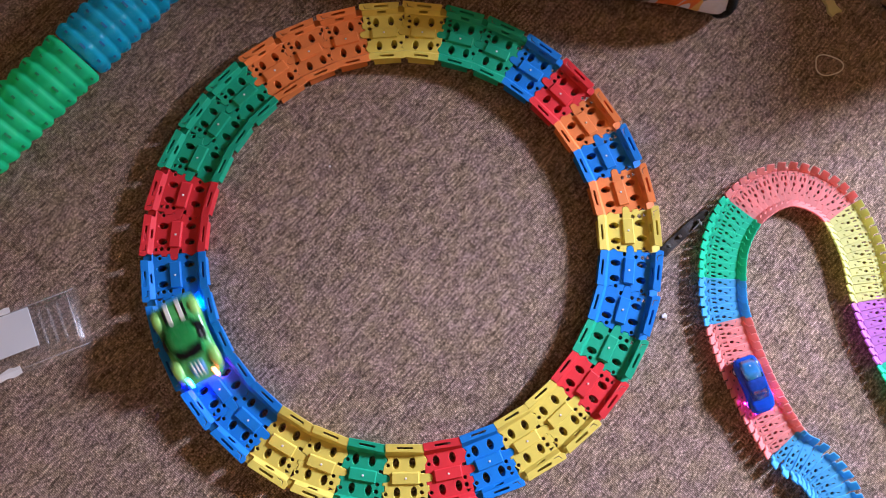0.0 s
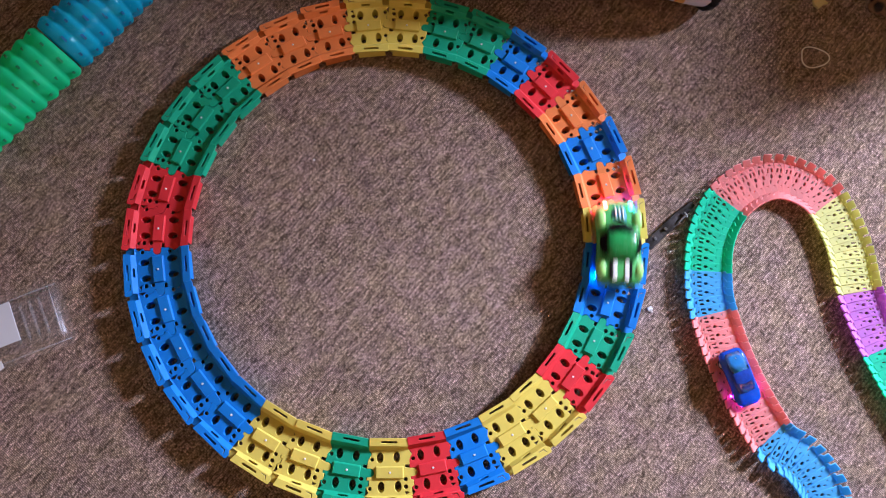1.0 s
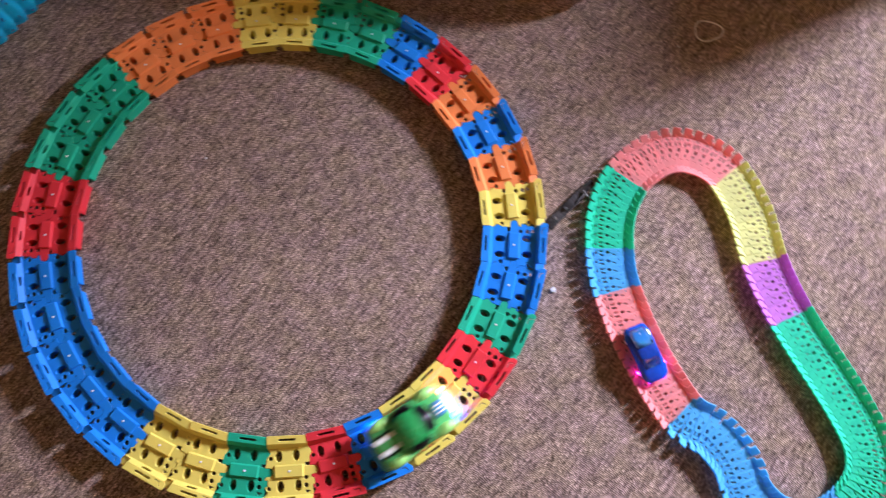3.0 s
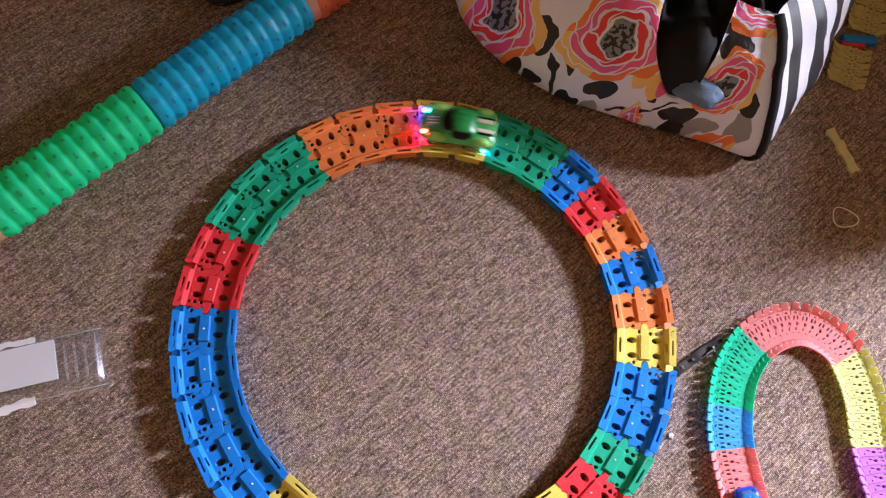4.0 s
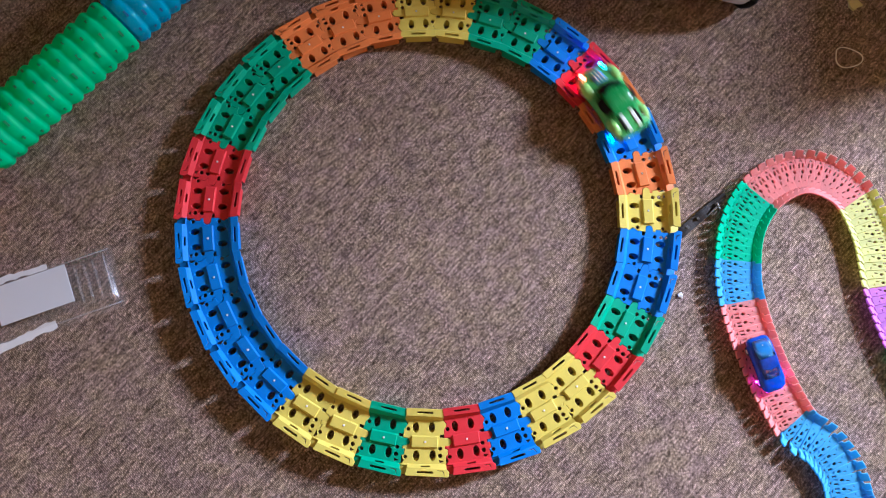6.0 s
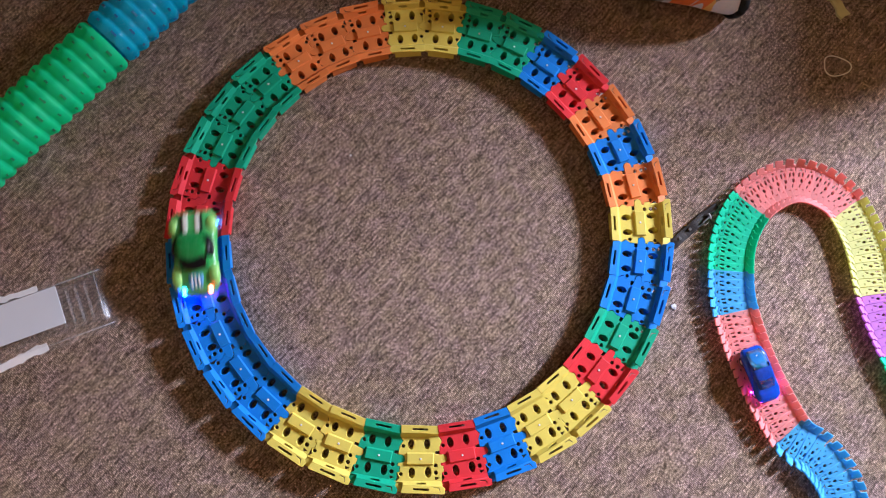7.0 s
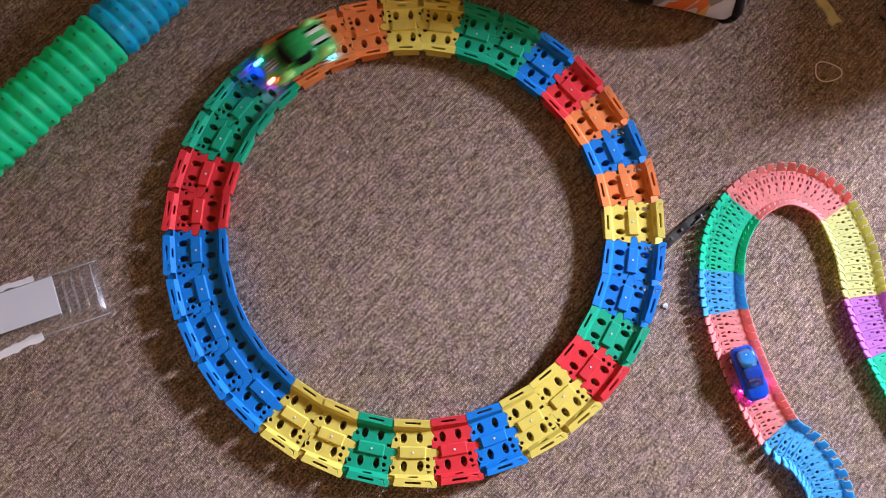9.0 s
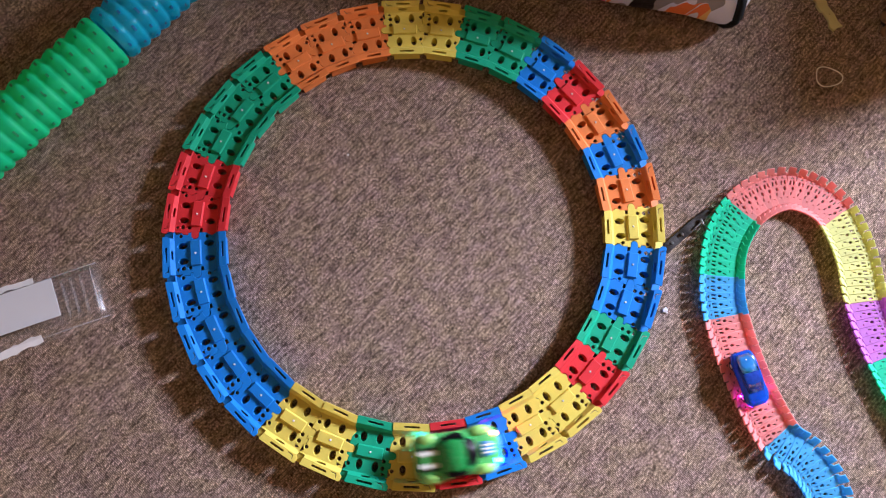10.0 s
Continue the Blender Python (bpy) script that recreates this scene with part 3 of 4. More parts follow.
def wheel_meshes(radius, width):
    bm = bmesh.new()
    bmesh.ops.create_cone(bm, cap_ends=True, segments=20, radius1=radius, radius2=radius, depth=width)
    bmesh.ops.bevel(bm, geom=[e for e in bm.edges if abs(e.verts[0].co.z - e.verts[1].co.z) < 1e-6], offset=width * 0.15, segments=2, affect="EDGES")
    bmesh.ops.rotate(bm, verts=bm.verts, cent=(0, 0, 0), matrix=Matrix.Rotation(E(90), 3, "X"))
    tyre = mesh_of(bm, RUBBER, True)
    bm = bmesh.new()
    bmesh.ops.create_cone(bm, cap_ends=True, segments=14, radius1=radius * 0.6, radius2=radius * 0.5, depth=width * 1.08)
    bmesh.ops.rotate(bm, verts=bm.verts, cent=(0, 0, 0), matrix=Matrix.Rotation(E(90), 3, "X"))
    return tyre, mesh_of(bm, WHITE)


def racing_car():
    """Front at +x; stands on z = 0."""
    car = tagged(empty("toy_race_car"), "lime green battery toy race car with lit coloured headlights", "toy car")
    st = [(-0.066, 0.026, 0.014, 0.024), (-0.064, 0.0315, 0.010, 0.031), (-0.054, 0.0355, 0.008, 0.035), (-0.036, 0.0365, 0.008, 0.036), (-0.018, 0.0345, 0.008, 0.034),
          (0.004, 0.0335, 0.008, 0.032), (0.022, 0.0345, 0.008, 0.031), (0.038, 0.0355, 0.008, 0.029), (0.051, 0.0330, 0.009, 0.026), (0.061, 0.028, 0.010, 0.021), (0.066, 0.020, 0.011, 0.016)]
    part("body", shell(st), CARGREEN, car, smooth=True)
    cab = [(-0.032, 0.021, 0.030, 0.036), (-0.024, 0.0255, 0.028, 0.044), (-0.008, 0.0268, 0.028, 0.049), (0.008, 0.0245, 0.028, 0.0475), (0.020, 0.023, 0.028, 0.040), (0.027, 0.020, 0.028, 0.032)]
    part("roof", shell(cab, 14, 0.6), CARROOF, car, "darker green domed roof", smooth=True)
    # windscreen: a curved dark band across the front of the cabin
    rows = []
    for x, z, w in ((0.0150, 0.0480, 0.0185), (0.020, 0.0455, 0.0210), (0.025, 0.0412, 0.0222), (0.0300, 0.0358, 0.0215)):
        rows.append([(x - 0.0075 * (t * t), w * t, z - 0.003 * t * t) for t in (-1, -0.75, -0.5, -0.25, 0, 0.25, 0.5, 0.75, 1)])
    bm = loft(rows, False)
    bmesh.ops.solidify(bm, geom=list(bm.faces), thickness=-0.0016)
    part("windscreen", bm, BLACK, car, "black windscreen", smooth=True)
    for s in (-1, 1):
        rows = [[(x, s * (y + o), z) for x, o in ((-0.022, -0.0030), (-0.014, 0.0010), (-0.002, 0.0018), (0.006, 0.0006), (0.0105, -0.0025))] for y, z in ((0.0305, 0.0355), (0.0282, 0.0408), (0.0228, 0.0468))]
        bm = loft(rows, False)
        bmesh.ops.solidify(bm, geom=list(bm.faces), thickness=0.0015)
        part("side_window", bm, BLACK, car, "black side window", smooth=True)
    # rear deck: pale bars beside dark vents
    for y, mat, name in ((-0.0092, WHITE, "stripe"), (0.0092, WHITE, "stripe"), (-0.0152, BLACK, "vent"), (0.0152, BLACK, "vent")):
        wide = 0.0068 if name == "stripe" else 0.0038
        bm = bmesh.new()
        box(bm, 0, 0, 0, 0.029, wide, 0.004, 0.0008)
        part(name, bm, mat, car, "white deck stripe" if name == "stripe" else "black vent slot", m=pose(-0.0455, y, 0.0345, 0, -2, 0))
    # lighter shoulders over the wheels
    for s in (-1, 1):
        for x, ln, low in ((-0.042, 0.034, 0.0), (0.036, 0.036, 0.0042)):
            part("wing", shell([(x - ln / 2, 0.0040, 0.020, 0.0285 - low), (x - ln / 4, 0.0080, 0.016, 0.0348 - low), (x, 0.0086, 0.016, 0.0356 - low), (x + ln / 4, 0.0078, 0.016, 0.0335 - low), (x + ln / 2, 0.0045, 0.016, 0.0270 - low)], 10, 0.8),
                 CARLIME, car, "lime green wing", smooth=True, m=pose(0, s * 0.0282, 0.0016))
    # bonnet with a pale blue patch and white bars
    bm = shell([(0.035, 0.010, 0.024, 0.0305), (0.037, 0.0125, 0.024, 0.0320), (0.052, 0.0105, 0.020, 0.0275), (0.055, 0.008, 0.020, 0.025)], 12, 0.5)
    part("bonnet_patch", bm, CARBLUE, car, "pale blue bonnet panel", smooth=True)
    for y in (-0.0055, 0.0, 0.0055):
        part("bonnet_bar", solid_box(0.017, 0.0025, 0.002, 0.0005), WHITE, car, "white bonnet bar", m=pose(0.0455, y, 0.0298, 0, 15, 0))
    # lights
    for y, mat, lab in ((0.020, RED_LED, "red glowing headlight"), (-0.020, CYAN_LED, "blue glowing headlight")):
        bm = bmesh.new()
        bmesh.ops.create_uvsphere(bm, u_segments=10, v_segments=8, radius=0.0036)
        part("headlight", bm, mat, car, lab, smooth=True, m=pose(0.0585, y, 0.0215))
    for x, y, mat in ((0.0620, -0.018, BLUE_LED), (-0.050, 0.0300, SKY_LED), (0.0600, 0.012, MAGENTA_LED)):
        bm = bmesh.new()
        bmesh.ops.create_uvsphere(bm, u_segments=8, v_segments=6, radius=0.003)
        part("side_light", bm, mat, car, "small glowing coloured light", smooth=True, m=pose(x, y, 0.0050))
    tyre, rim = wheel_meshes(0.0135, 0.011)
    for x in (-0.040, 0.039):
        for s in (-1, 1):
            w = link("wheel", tyre, car, "black rubber tyre", pose(x, s * 0.0262, 0.0135))
            link("rim", rim, w, "white plastic rim")
    return car


RACER = racing_car()


def blue_car():
    car = tagged(empty("small_toy_car", pose(0.548, -0.181, 0.0088, 0, 0, 0)), "translucent blue small toy car parked on pastel track", "toy car")
    st = [(-0.044, 0.013, 0.008, 0.014), (-0.041, 0.0175, 0.006, 0.019), (-0.030, 0.0205, 0.005, 0.022), (-0.012, 0.0200, 0.005, 0.023), (0.010, 0.0195, 0.005, 0.022),
          (0.026, 0.0208, 0.005, 0.020), (0.037, 0.0185, 0.006, 0.017), (0.043, 0.0125, 0.007, 0.013)]
    part("body", shell(st, 16, 0.6), BLUECAR, car, smooth=True)
    cab = [(-0.031, 0.0120, 0.019, 0.021), (-0.022, 0.0165, 0.019, 0.025), (-0.006, 0.0172, 0.019, 0.0275), (0.008, 0.0160, 0.019, 0.0265), (0.022, 0.013, 0.018, 0.021)]
    part("roof", shell(cab, 14, 0.65), BLUEDARK, car, "deep blue clear roof", smooth=True)
    rows = [[(x - 0.003 * t * t, w * t, z - 0.001 * t * t) for t in (-1, -0.5, 0, 0.5, 1)] for x, z, w in ((0.009, 0.0270, 0.0130), (0.015, 0.0250, 0.0130), (0.0225, 0.0220, 0.0120))]
    bm = loft(rows, False)
    bmesh.ops.solidify(bm, geom=list(bm.faces), thickness=-0.001)
    part("windscreen", bm, BLUEDARK, car, "deep blue clear windscreen", smooth=True)
    rows = [[(x, w * t, z - 0.0012 * t * t) for t in (-1, -0.5, 0, 0.5, 1)] for x, z, w in ((-0.0395, 0.0200, 0.0115), (-0.032, 0.0228, 0.0135), (-0.023, 0.0257, 0.0142), (-0.010, 0.0281, 0.0138))]
    bm = loft(rows, False)
    bmesh.ops.solidify(bm, geom=list(bm.faces), thickness=-0.001)
    part("rear_window", bm, PALEBLUE, car, "pale blue clear rear window", smooth=True)
    # bright beads added to imitate sparkles on the clear blue plastic
    for x, y in ((-0.024, 0.010), (-0.020, -0.006), (-0.012, 0.004), (0.004, -0.009), (-0.030, 0.001), (0.012, 0.006)):
        bm = bmesh.new()
        bmesh.ops.create_uvsphere(bm, u_segments=8, v_segments=6, radius=0.0011)
        part("glint_or_rivet", bm, SCREW, car, "tiny bright bead imitating a sparkle", smooth=True, m=pose(x, y, 0.0283 - 0.20 * abs(x + 0.006) - 0.15 * abs(y)))
    for x, y in ((0.041, 0.012), (0.041, -0.012), (0.022, 0.0222), (0.022, -0.0222)):
        bm = bmesh.new()
        bmesh.ops.create_uvsphere(bm, u_segments=8, v_segments=6, radius=0.0018)
        part("side_light", bm, DIM_MAGENTA_LED, car, "small glowing magenta light", smooth=True, m=pose(x, y, 0.0075))
    tyre, rim = wheel_meshes(0.0075, 0.006)
    for x in (-0.026, 0.026):
        for s in (-1, 1):
            w = link("wheel", tyre, car, "black rubber tyre", pose(x, s * 0.0165, 0.0075))
            link("rim", rim, w, "white plastic rim")
    return car


BLUE = blue_car()
BLUE.matrix_basis = pose(0.549, -0.184, 0.0085, 0, 0, -67)


# ---- the corrugated tube ----
def tube():
    a, b = Vector((-0.715, 0.016, 0.047)), Vector((-0.341, 0.525, 0.047))
    axis = (b - a).normalized()
    side = axis.cross(Vector((0, 0, 1))).normalized()
    up = side.cross(axis)
    border = Vector((-0.532, 0.257, 0.047))
    mid = (border - a).dot(axis)
    length = (b - a).length
    thing = tagged(empty("pop_tube"), "corrugated plastic toy tunnel tube in orange, green and blue", "toy tube")
    pitch = 0.0235

    def section(s0, s1, colour, name="tube_section"):
        n = max(1, round((s1 - s0) / pitch))
        rings = []
        shape = ((0.0, 0.0414), (0.12, 0.0431), (0.32, 0.0449), (0.55, 0.0463), (0.72, 0.0465), (0.86, 0.0447))
        stops = [(s0 + (s1 - s0) * (k + f) / n, r) for k in range(n) for f, r in shape] + [(s1, 0.0414)]
        for s, r in stops:
            c = a + axis * s
            turn = math.floor(s / pitch) * 0.35
            ring = []
            for k in range(54):
                t = 2 * math.pi * k / 54
                q = r + 0.0011 * math.cos(9 * t + turn)
                ring.append(c + side * q * math.cos(t) + up * q * math.sin(t))
            rings.append(ring)
        bm = loft(rings)
        ob = part(name, bm, TUBE[colour], thing, colour + " corrugated tube section", smooth=True)
        # moulded ticks in the valleys
        bm = bmesh.new()
        for k in range(1, n + 1):
            s = s0 + (s1 - s0) * (k - 0.5) / n
            for j in range(9):
                t = 2 * math.pi * (j + 0.5 * (k % 2)) / 9
                out = side * math.cos(t) + up * math.sin(t)
                tang = axis.cross(out)
                turn3 = Matrix((axis, tang, out)).transposed().to_4x4()
                long = 0.0105 if j % 2 else 0.0060
                box(bm, 0, 0, 0, 0.0036, long, 0.0030, 0.0, Matrix.Translation(a + axis * s + out * 0.0454) @ turn3)
        tagged(part("embossing", bm, TICK[colour], ob, "darker moulded marks"), kind="stuff")
        return ob
    section(-0.22, -0.008, "orange")
    section(0.008, mid - 0.002, "green")
    section(mid + 0.002, length - 0.008, "blue")
    section(length + 0.008, length + 0.24, "orange")
    for s in (0.0, length):
        rings = []
        for ds, r in ((-0.012, 0.0400), (-0.010, 0.0415), (0.010, 0.0415), (0.012, 0.0400)):
            c = a + axis * (s + ds)
            rings.append([c + side * r * math.cos(t) + up * r * math.sin(t) for t in (2 * math.pi * k / 36 for k in range(36))])
        part("collar", loft(rings), TUBE["clear"], thing, "milky clear plastic collar", smooth=True)


tube()


# ---- bags ----
def flower_material():
    """White cloth with outlined roses, black leaves and grey, yellow patches."""
    m = bpy.data.materials.new("rose_print_cloth")
    m.use_nodes = True
    nt = m.node_tree
    n, l = nt.nodes, nt.links
    b = n["Principled BSDF"]
    b.inputs["Roughness"].default_value = 0.55
    tc = n.new("ShaderNodeTexCoord")
    uv = n.new("ShaderNodeUVMap")
    uv.uv_map = "cloth"
    wob = n.new("ShaderNodeTexNoise")
    wob.inputs["Scale"].default_value = 22
    wob.inputs["Detail"].default_value = 2
    l.new(uv.outputs["UV"], wob.inputs["Vector"])
    wm = n.new("ShaderNodeVectorMath")
    wm.operation = "MULTIPLY_ADD"
    wm.inputs[1].default_value = (0.035, 0.035, 0)
    l.new(wob.outputs["Color"], wm.inputs[0])
    l.new(uv.outputs["UV"], wm.inputs[2])

    def mix(fac, a, c):
        x = n.new("ShaderNodeMix")
        x.data_type = "RGBA"
        l.new(fac, x.inputs["Factor"])
        for key, v in (("A", a), ("B", c)):
            if isinstance(v, tuple):
                x.inputs[key].default_value = (*v, 1)
            else:
                l.new(v, x.inputs[key])
        return x.outputs["Result"]

    def math_node(op, a, c):
        x = n.new("ShaderNodeMath")
        x.operation = op
        for i, v in enumerate((a, c)):
            if isinstance(v, (int, float)):
                x.inputs[i].default_value = v
            else:
                l.new(v, x.inputs[i])
        return x.outputs["Value"]

    def shape(x, y, rx, ry, turn):
        """Place in the oval: 0 in the middle, 1 on its edge."""
        mp = n.new("ShaderNodeMapping")
        mp.vector_type = "TEXTURE"
        mp.inputs["Location"].default_value = (x + 0.0175, y + 0.0175, 0)
        mp.inputs["Rotation"].default_value = (0, 0, E(turn))
        mp.inputs["Scale"].default_value = (rx, ry, 1)
        l.new(wm.outputs["Vector"], mp.inputs["Vector"])
        ln = n.new("ShaderNodeVectorMath")
        ln.operation = "LENGTH"
        l.new(mp.outputs["Vector"], ln.inputs[0])
        return mp.outputs["Vector"], ln.outputs["Value"]

    CLOTH, INK = (0.69, 0.74, 0.90), (0.007, 0.007, 0.008)
    SHADE, GOLD, PINK = (0.27, 0.27, 0.29), (0.78, 0.50, 0.16), (0.74, 0.10, 0.30)
    # leaves, stems and grey ovals: middle, half axes, turn
    OVALS = (
        (0.201, 0.004, 0.024, 0.009, -25, SHADE), (0.306, -0.011, 0.024, 0.010, 5, SHADE), (0.383, 0.009, 0.034, 0.012, 12, SHADE), (0.449, 0.019, 0.020, 0.026, 0, SHADE),
        (0.205, 0.036, 0.028, 0.014, 6, INK), (0.087, 0.105, 0.018, 0.032, 20, INK), (0.345, 0.022, 0.034, 0.012, 10, INK), (0.348, -0.004, 0.023, 0.018, 20, INK),
        (0.384, 0.134, 0.030, 0.018, 25, INK), (0.366, 0.158, 0.032, 0.009, -8, INK), (0.450, 0.056, 0.017, 0.018, 0, INK), (0.290, 0.040, 0.011, 0.008, -20, INK),
        (0.154, 0.018, 0.022, 0.010, -20, INK), (0.377, -0.020, 0.019, 0.006, -30, INK), (0.260, 0.014, 0.036, 0.0022, 4, INK), (0.313, 0.029, 0.024, 0.0024, 35, INK),
        (0.119, 0.050, 0.030, 0.004, -70, INK), (0.136, 0.078, 0.032, 0.010, -62, INK), (0.04, 0.06, 0.024, 0.010, -30, INK), (0.085, 0.045, 0.020, 0.006, -15, INK),
        (0.270, 0.170, 0.024, 0.012, 40, INK), (0.262, 0.066, 0.022, 0.012, 60, GOLD), (0.285, 0.055, 0.014, 0.020, 20, GOLD), (0.300, 0.058, 0.008, 0.014, -10, PINK), (0.462, 0.118, 0.010, 0.018, 10, PINK),
        (0.15, 0.30, 0.03, 0.012, 30, INK), (0.33, 0.33, 0.032, 0.014, -20, INK), (0.28, 0.42, 0.03, 0.012, 15, INK), (0.45, 0.30, 0.025, 0.014, 70, INK),
    )
    col = CLOTH
    for x, y, rx, ry, turn, ink in OVALS:
        where, rel = shape(x, y, rx, ry, turn)
        col = mix(math_node("LESS_THAN", rel, 1.0), col, ink)
    # roses: rings of petals with pale gaps round a dark veined middle
    ROSES = ((0.202, 0.117, 0.092, 0.078, 0.3), (0.007, 0.132, 0.082, 0.088, 1.4), (0.399, 0.080, 0.062, 0.050, 2.2), (0.424, -0.037, 0.056, 0.044, 0.9),
             (0.415, 0.211, 0.070, 0.062, 2.9), (0.267, -0.006, 0.030, 0.022, 4.0), (0.205, 0.400, 0.09, 0.09, 0.0), (0.05, 0.42, 0.09, 0.09, 3.3), (0.40, 0.44, 0.08, 0.08, 5.0))
    fleck = n.new("ShaderNodeTexNoise")
    fleck.inputs["Scale"].default_value = 120
    fleck.inputs["Detail"].default_value = 1
    l.new(uv.outputs["UV"], fleck.inputs["Vector"])
    for x, y, rx, ry, ph in ROSES:
        where, rel = shape(x, y, rx, ry, 20 * ph)
        sep = n.new("ShaderNodeSeparateXYZ")
        l.new(where, sep.inputs["Vector"])
        th = math_node("ARCTAN2", sep.outputs["Y"], sep.outputs["X"])
        ripple = math_node("SINE", math_node("ADD", math_node("MULTIPLY", th, 5.0), ph * 2.3), 0)
        lobes = math_node("SINE", math_node("ADD", math_node("MULTIPLY", th, 3.0), ph), 0)
        tone = math_node("MULTIPLY", rel, math_node("ADD", 1.0, math_node("ADD", math_node("MULTIPLY", ripple, 0.05), math_node("MULTIPLY", lobes, 0.10))))
        petal = n.new("ShaderNodeValToRGB")
        petal.color_ramp.interpolation = "CONSTANT"
        e = petal.color_ramp.elements
        e[0].position, e[0].color = 0.0, (0.20, 0.21, 0.24, 1)
        e[1].position, e[1].color = 0.30, (*CLOTH, 1)
        for p, c in ((0.345, (0.72, 0.035, 0.045)), (0.48, CLOTH), (0.53, PINK), (0.70, CLOTH), (0.74, (0.78, 0.19, 0.045)), (0.91, CLOTH)):
            e.new(p).color = (*c, 1)
        l.new(tone, petal.inputs["Fac"])
        # some of the outer petals are pale gold, some are left white
        third = math_node("SINE", math_node("ADD", math_node("MULTIPLY", th, 2.0), ph * 1.7), 0)
        outer = math_node("GREATER_THAN", tone, 0.735)
        rose = mix(math_node("MULTIPLY", outer, math_node("GREATER_THAN", third, 0.35)), petal.outputs["Color"], GOLD)
        # breaks between neighbouring petals wind outwards
        wind = math_node("ABSOLUTE", math_node("SINE", math_node("ADD", math_node("MULTIPLY", th, 2.5), math_node("MULTIPLY", rel, 11.0)), 0), 0)
        brk = math_node("MULTIPLY", math_node("LESS_THAN", wind, 0.16), math_node("GREATER_THAN", tone, 0.30))
        rose = mix(brk, rose, CLOTH)
        rose = mix(math_node("MULTIPLY", math_node("GREATER_THAN", fleck.outputs["Fac"], 0.5), math_node("LESS_THAN", tone, 0.28)), rose, INK)
        col = mix(math_node("LESS_THAN", tone, 0.91), col, rose)
    l.new(col, b.inputs["Base Color"])
    wr = n.new("ShaderNodeTexNoise")
    wr.inputs["Scale"].default_value = 18
    wr.inputs["Detail"].default_value = 4
    l.new(tc.outputs["Object"], wr.inputs["Vector"])
    bp = n.new("ShaderNodeBump")
    bp.inputs["Strength"].default_value = 0.7
    bp.inputs["Distance"].default_value = 0.014
    l.new(wr.outputs["Fac"], bp.inputs["Height"])
    l.new(bp.outputs["Normal"], b.inputs["Normal"])
    return m


def stripe_material():
    m = bpy.data.materials.new("striped_cloth")
    m.use_nodes = True
    n, l = m.node_tree.nodes, m.node_tree.links
    b = n["Principled BSDF"]
    b.inputs["Roughness"].default_value = 0.55
    uv = n.new("ShaderNodeUVMap")
    uv.uv_map = "cloth"
    w = n.new("ShaderNodeTexWave")
    w.bands_direction = "X"
    w.inputs["Scale"].default_value = 3.6
    w.inputs["Distortion"].default_value = 1.2
    w.inputs["Detail Scale"].default_value = 2.0
    l.new(uv.outputs["UV"], w.inputs["Vector"])
    r = n.new("ShaderNodeValToRGB")
    r.color_ramp.interpolation = "CONSTANT"
    r.color_ramp.elements[0].color = (0.014, 0.013, 0.015, 1)
    r.color_ramp.elements[1].position, r.color_ramp.elements[1].color = 0.46, (0.64, 0.64, 0.69, 1)
    l.new(w.outputs["Color"], r.inputs["Fac"])
    l.new(r.outputs["Color"], b.inputs["Base Color"])
    return m


def dark_flower_material():
    m = bpy.data.materials.new("dark_flower_cloth")
    m.use_nodes = True
    n, l = m.node_tree.nodes, m.node_tree.links
    b = n["Principled BSDF"]
    b.inputs["Roughness"].default_value = 0.7
    tc = n.new("ShaderNodeTexCoord")
    v = n.new("ShaderNodeTexVoronoi")
    v.inputs["Scale"].default_value = 52
    l.new(tc.outputs["Object"], v.inputs["Vector"])
    s = n.new("ShaderNodeSeparateColor")
    l.new(v.outputs["Color"], s.inputs["Color"])
    r = n.new("ShaderNodeValToRGB")
    r.color_ramp.interpolation = "CONSTANT"
    e = r.color_ramp.elements
    e[0].color = (0.012, 0.011, 0.013, 1)
    e[1].position, e[1].color = 0.38, (0.62, 0.06, 0.05, 1)
    for p, c in ((0.68, (0.14, 0.2, 0.1, 1)), (0.84, (0.6, 0.42, 0.4, 1))):
        e.new(p).color = c
    l.new(s.outputs["Red"], r.inputs["Fac"])
    lt = n.new("ShaderNodeMath")
    lt.operation = "LESS_THAN"
    lt.inputs[1].default_value = 0.46
    l.new(v.outputs["Distance"], lt.inputs[0])
    mx = n.new("ShaderNodeMix")
    mx.data_type = "RGBA"
    mx.inputs["A"].default_value = (0.012, 0.011, 0.013, 1)
    l.new(lt.outputs["Value"], mx.inputs["Factor"])
    l.new(r.outputs["Color"], mx.inputs["B"])
    l.new(mx.outputs["Result"], b.inputs["Base Color"])
    return m


ROSE_CLOTH, STRIPE_CLOTH, DARK_CLOTH = flower_material(), stripe_material(), dark_flower_material()
# bag base outline, anticlockwise from the far end of the printed front
BAG_BASE = [(-0.075, 0.66), (-0.035, 0.575), (0.090, 0.492), (0.230, 0.462), (0.364, 0.450), (0.494, 0.442), (0.518, 0.480), (0.566, 0.570), (0.618, 0.682), (0.668, 0.815),
            (0.660, 0.960), (0.480, 1.040), (0.200, 1.040), (0.0, 0.960), (-0.085, 0.80)]


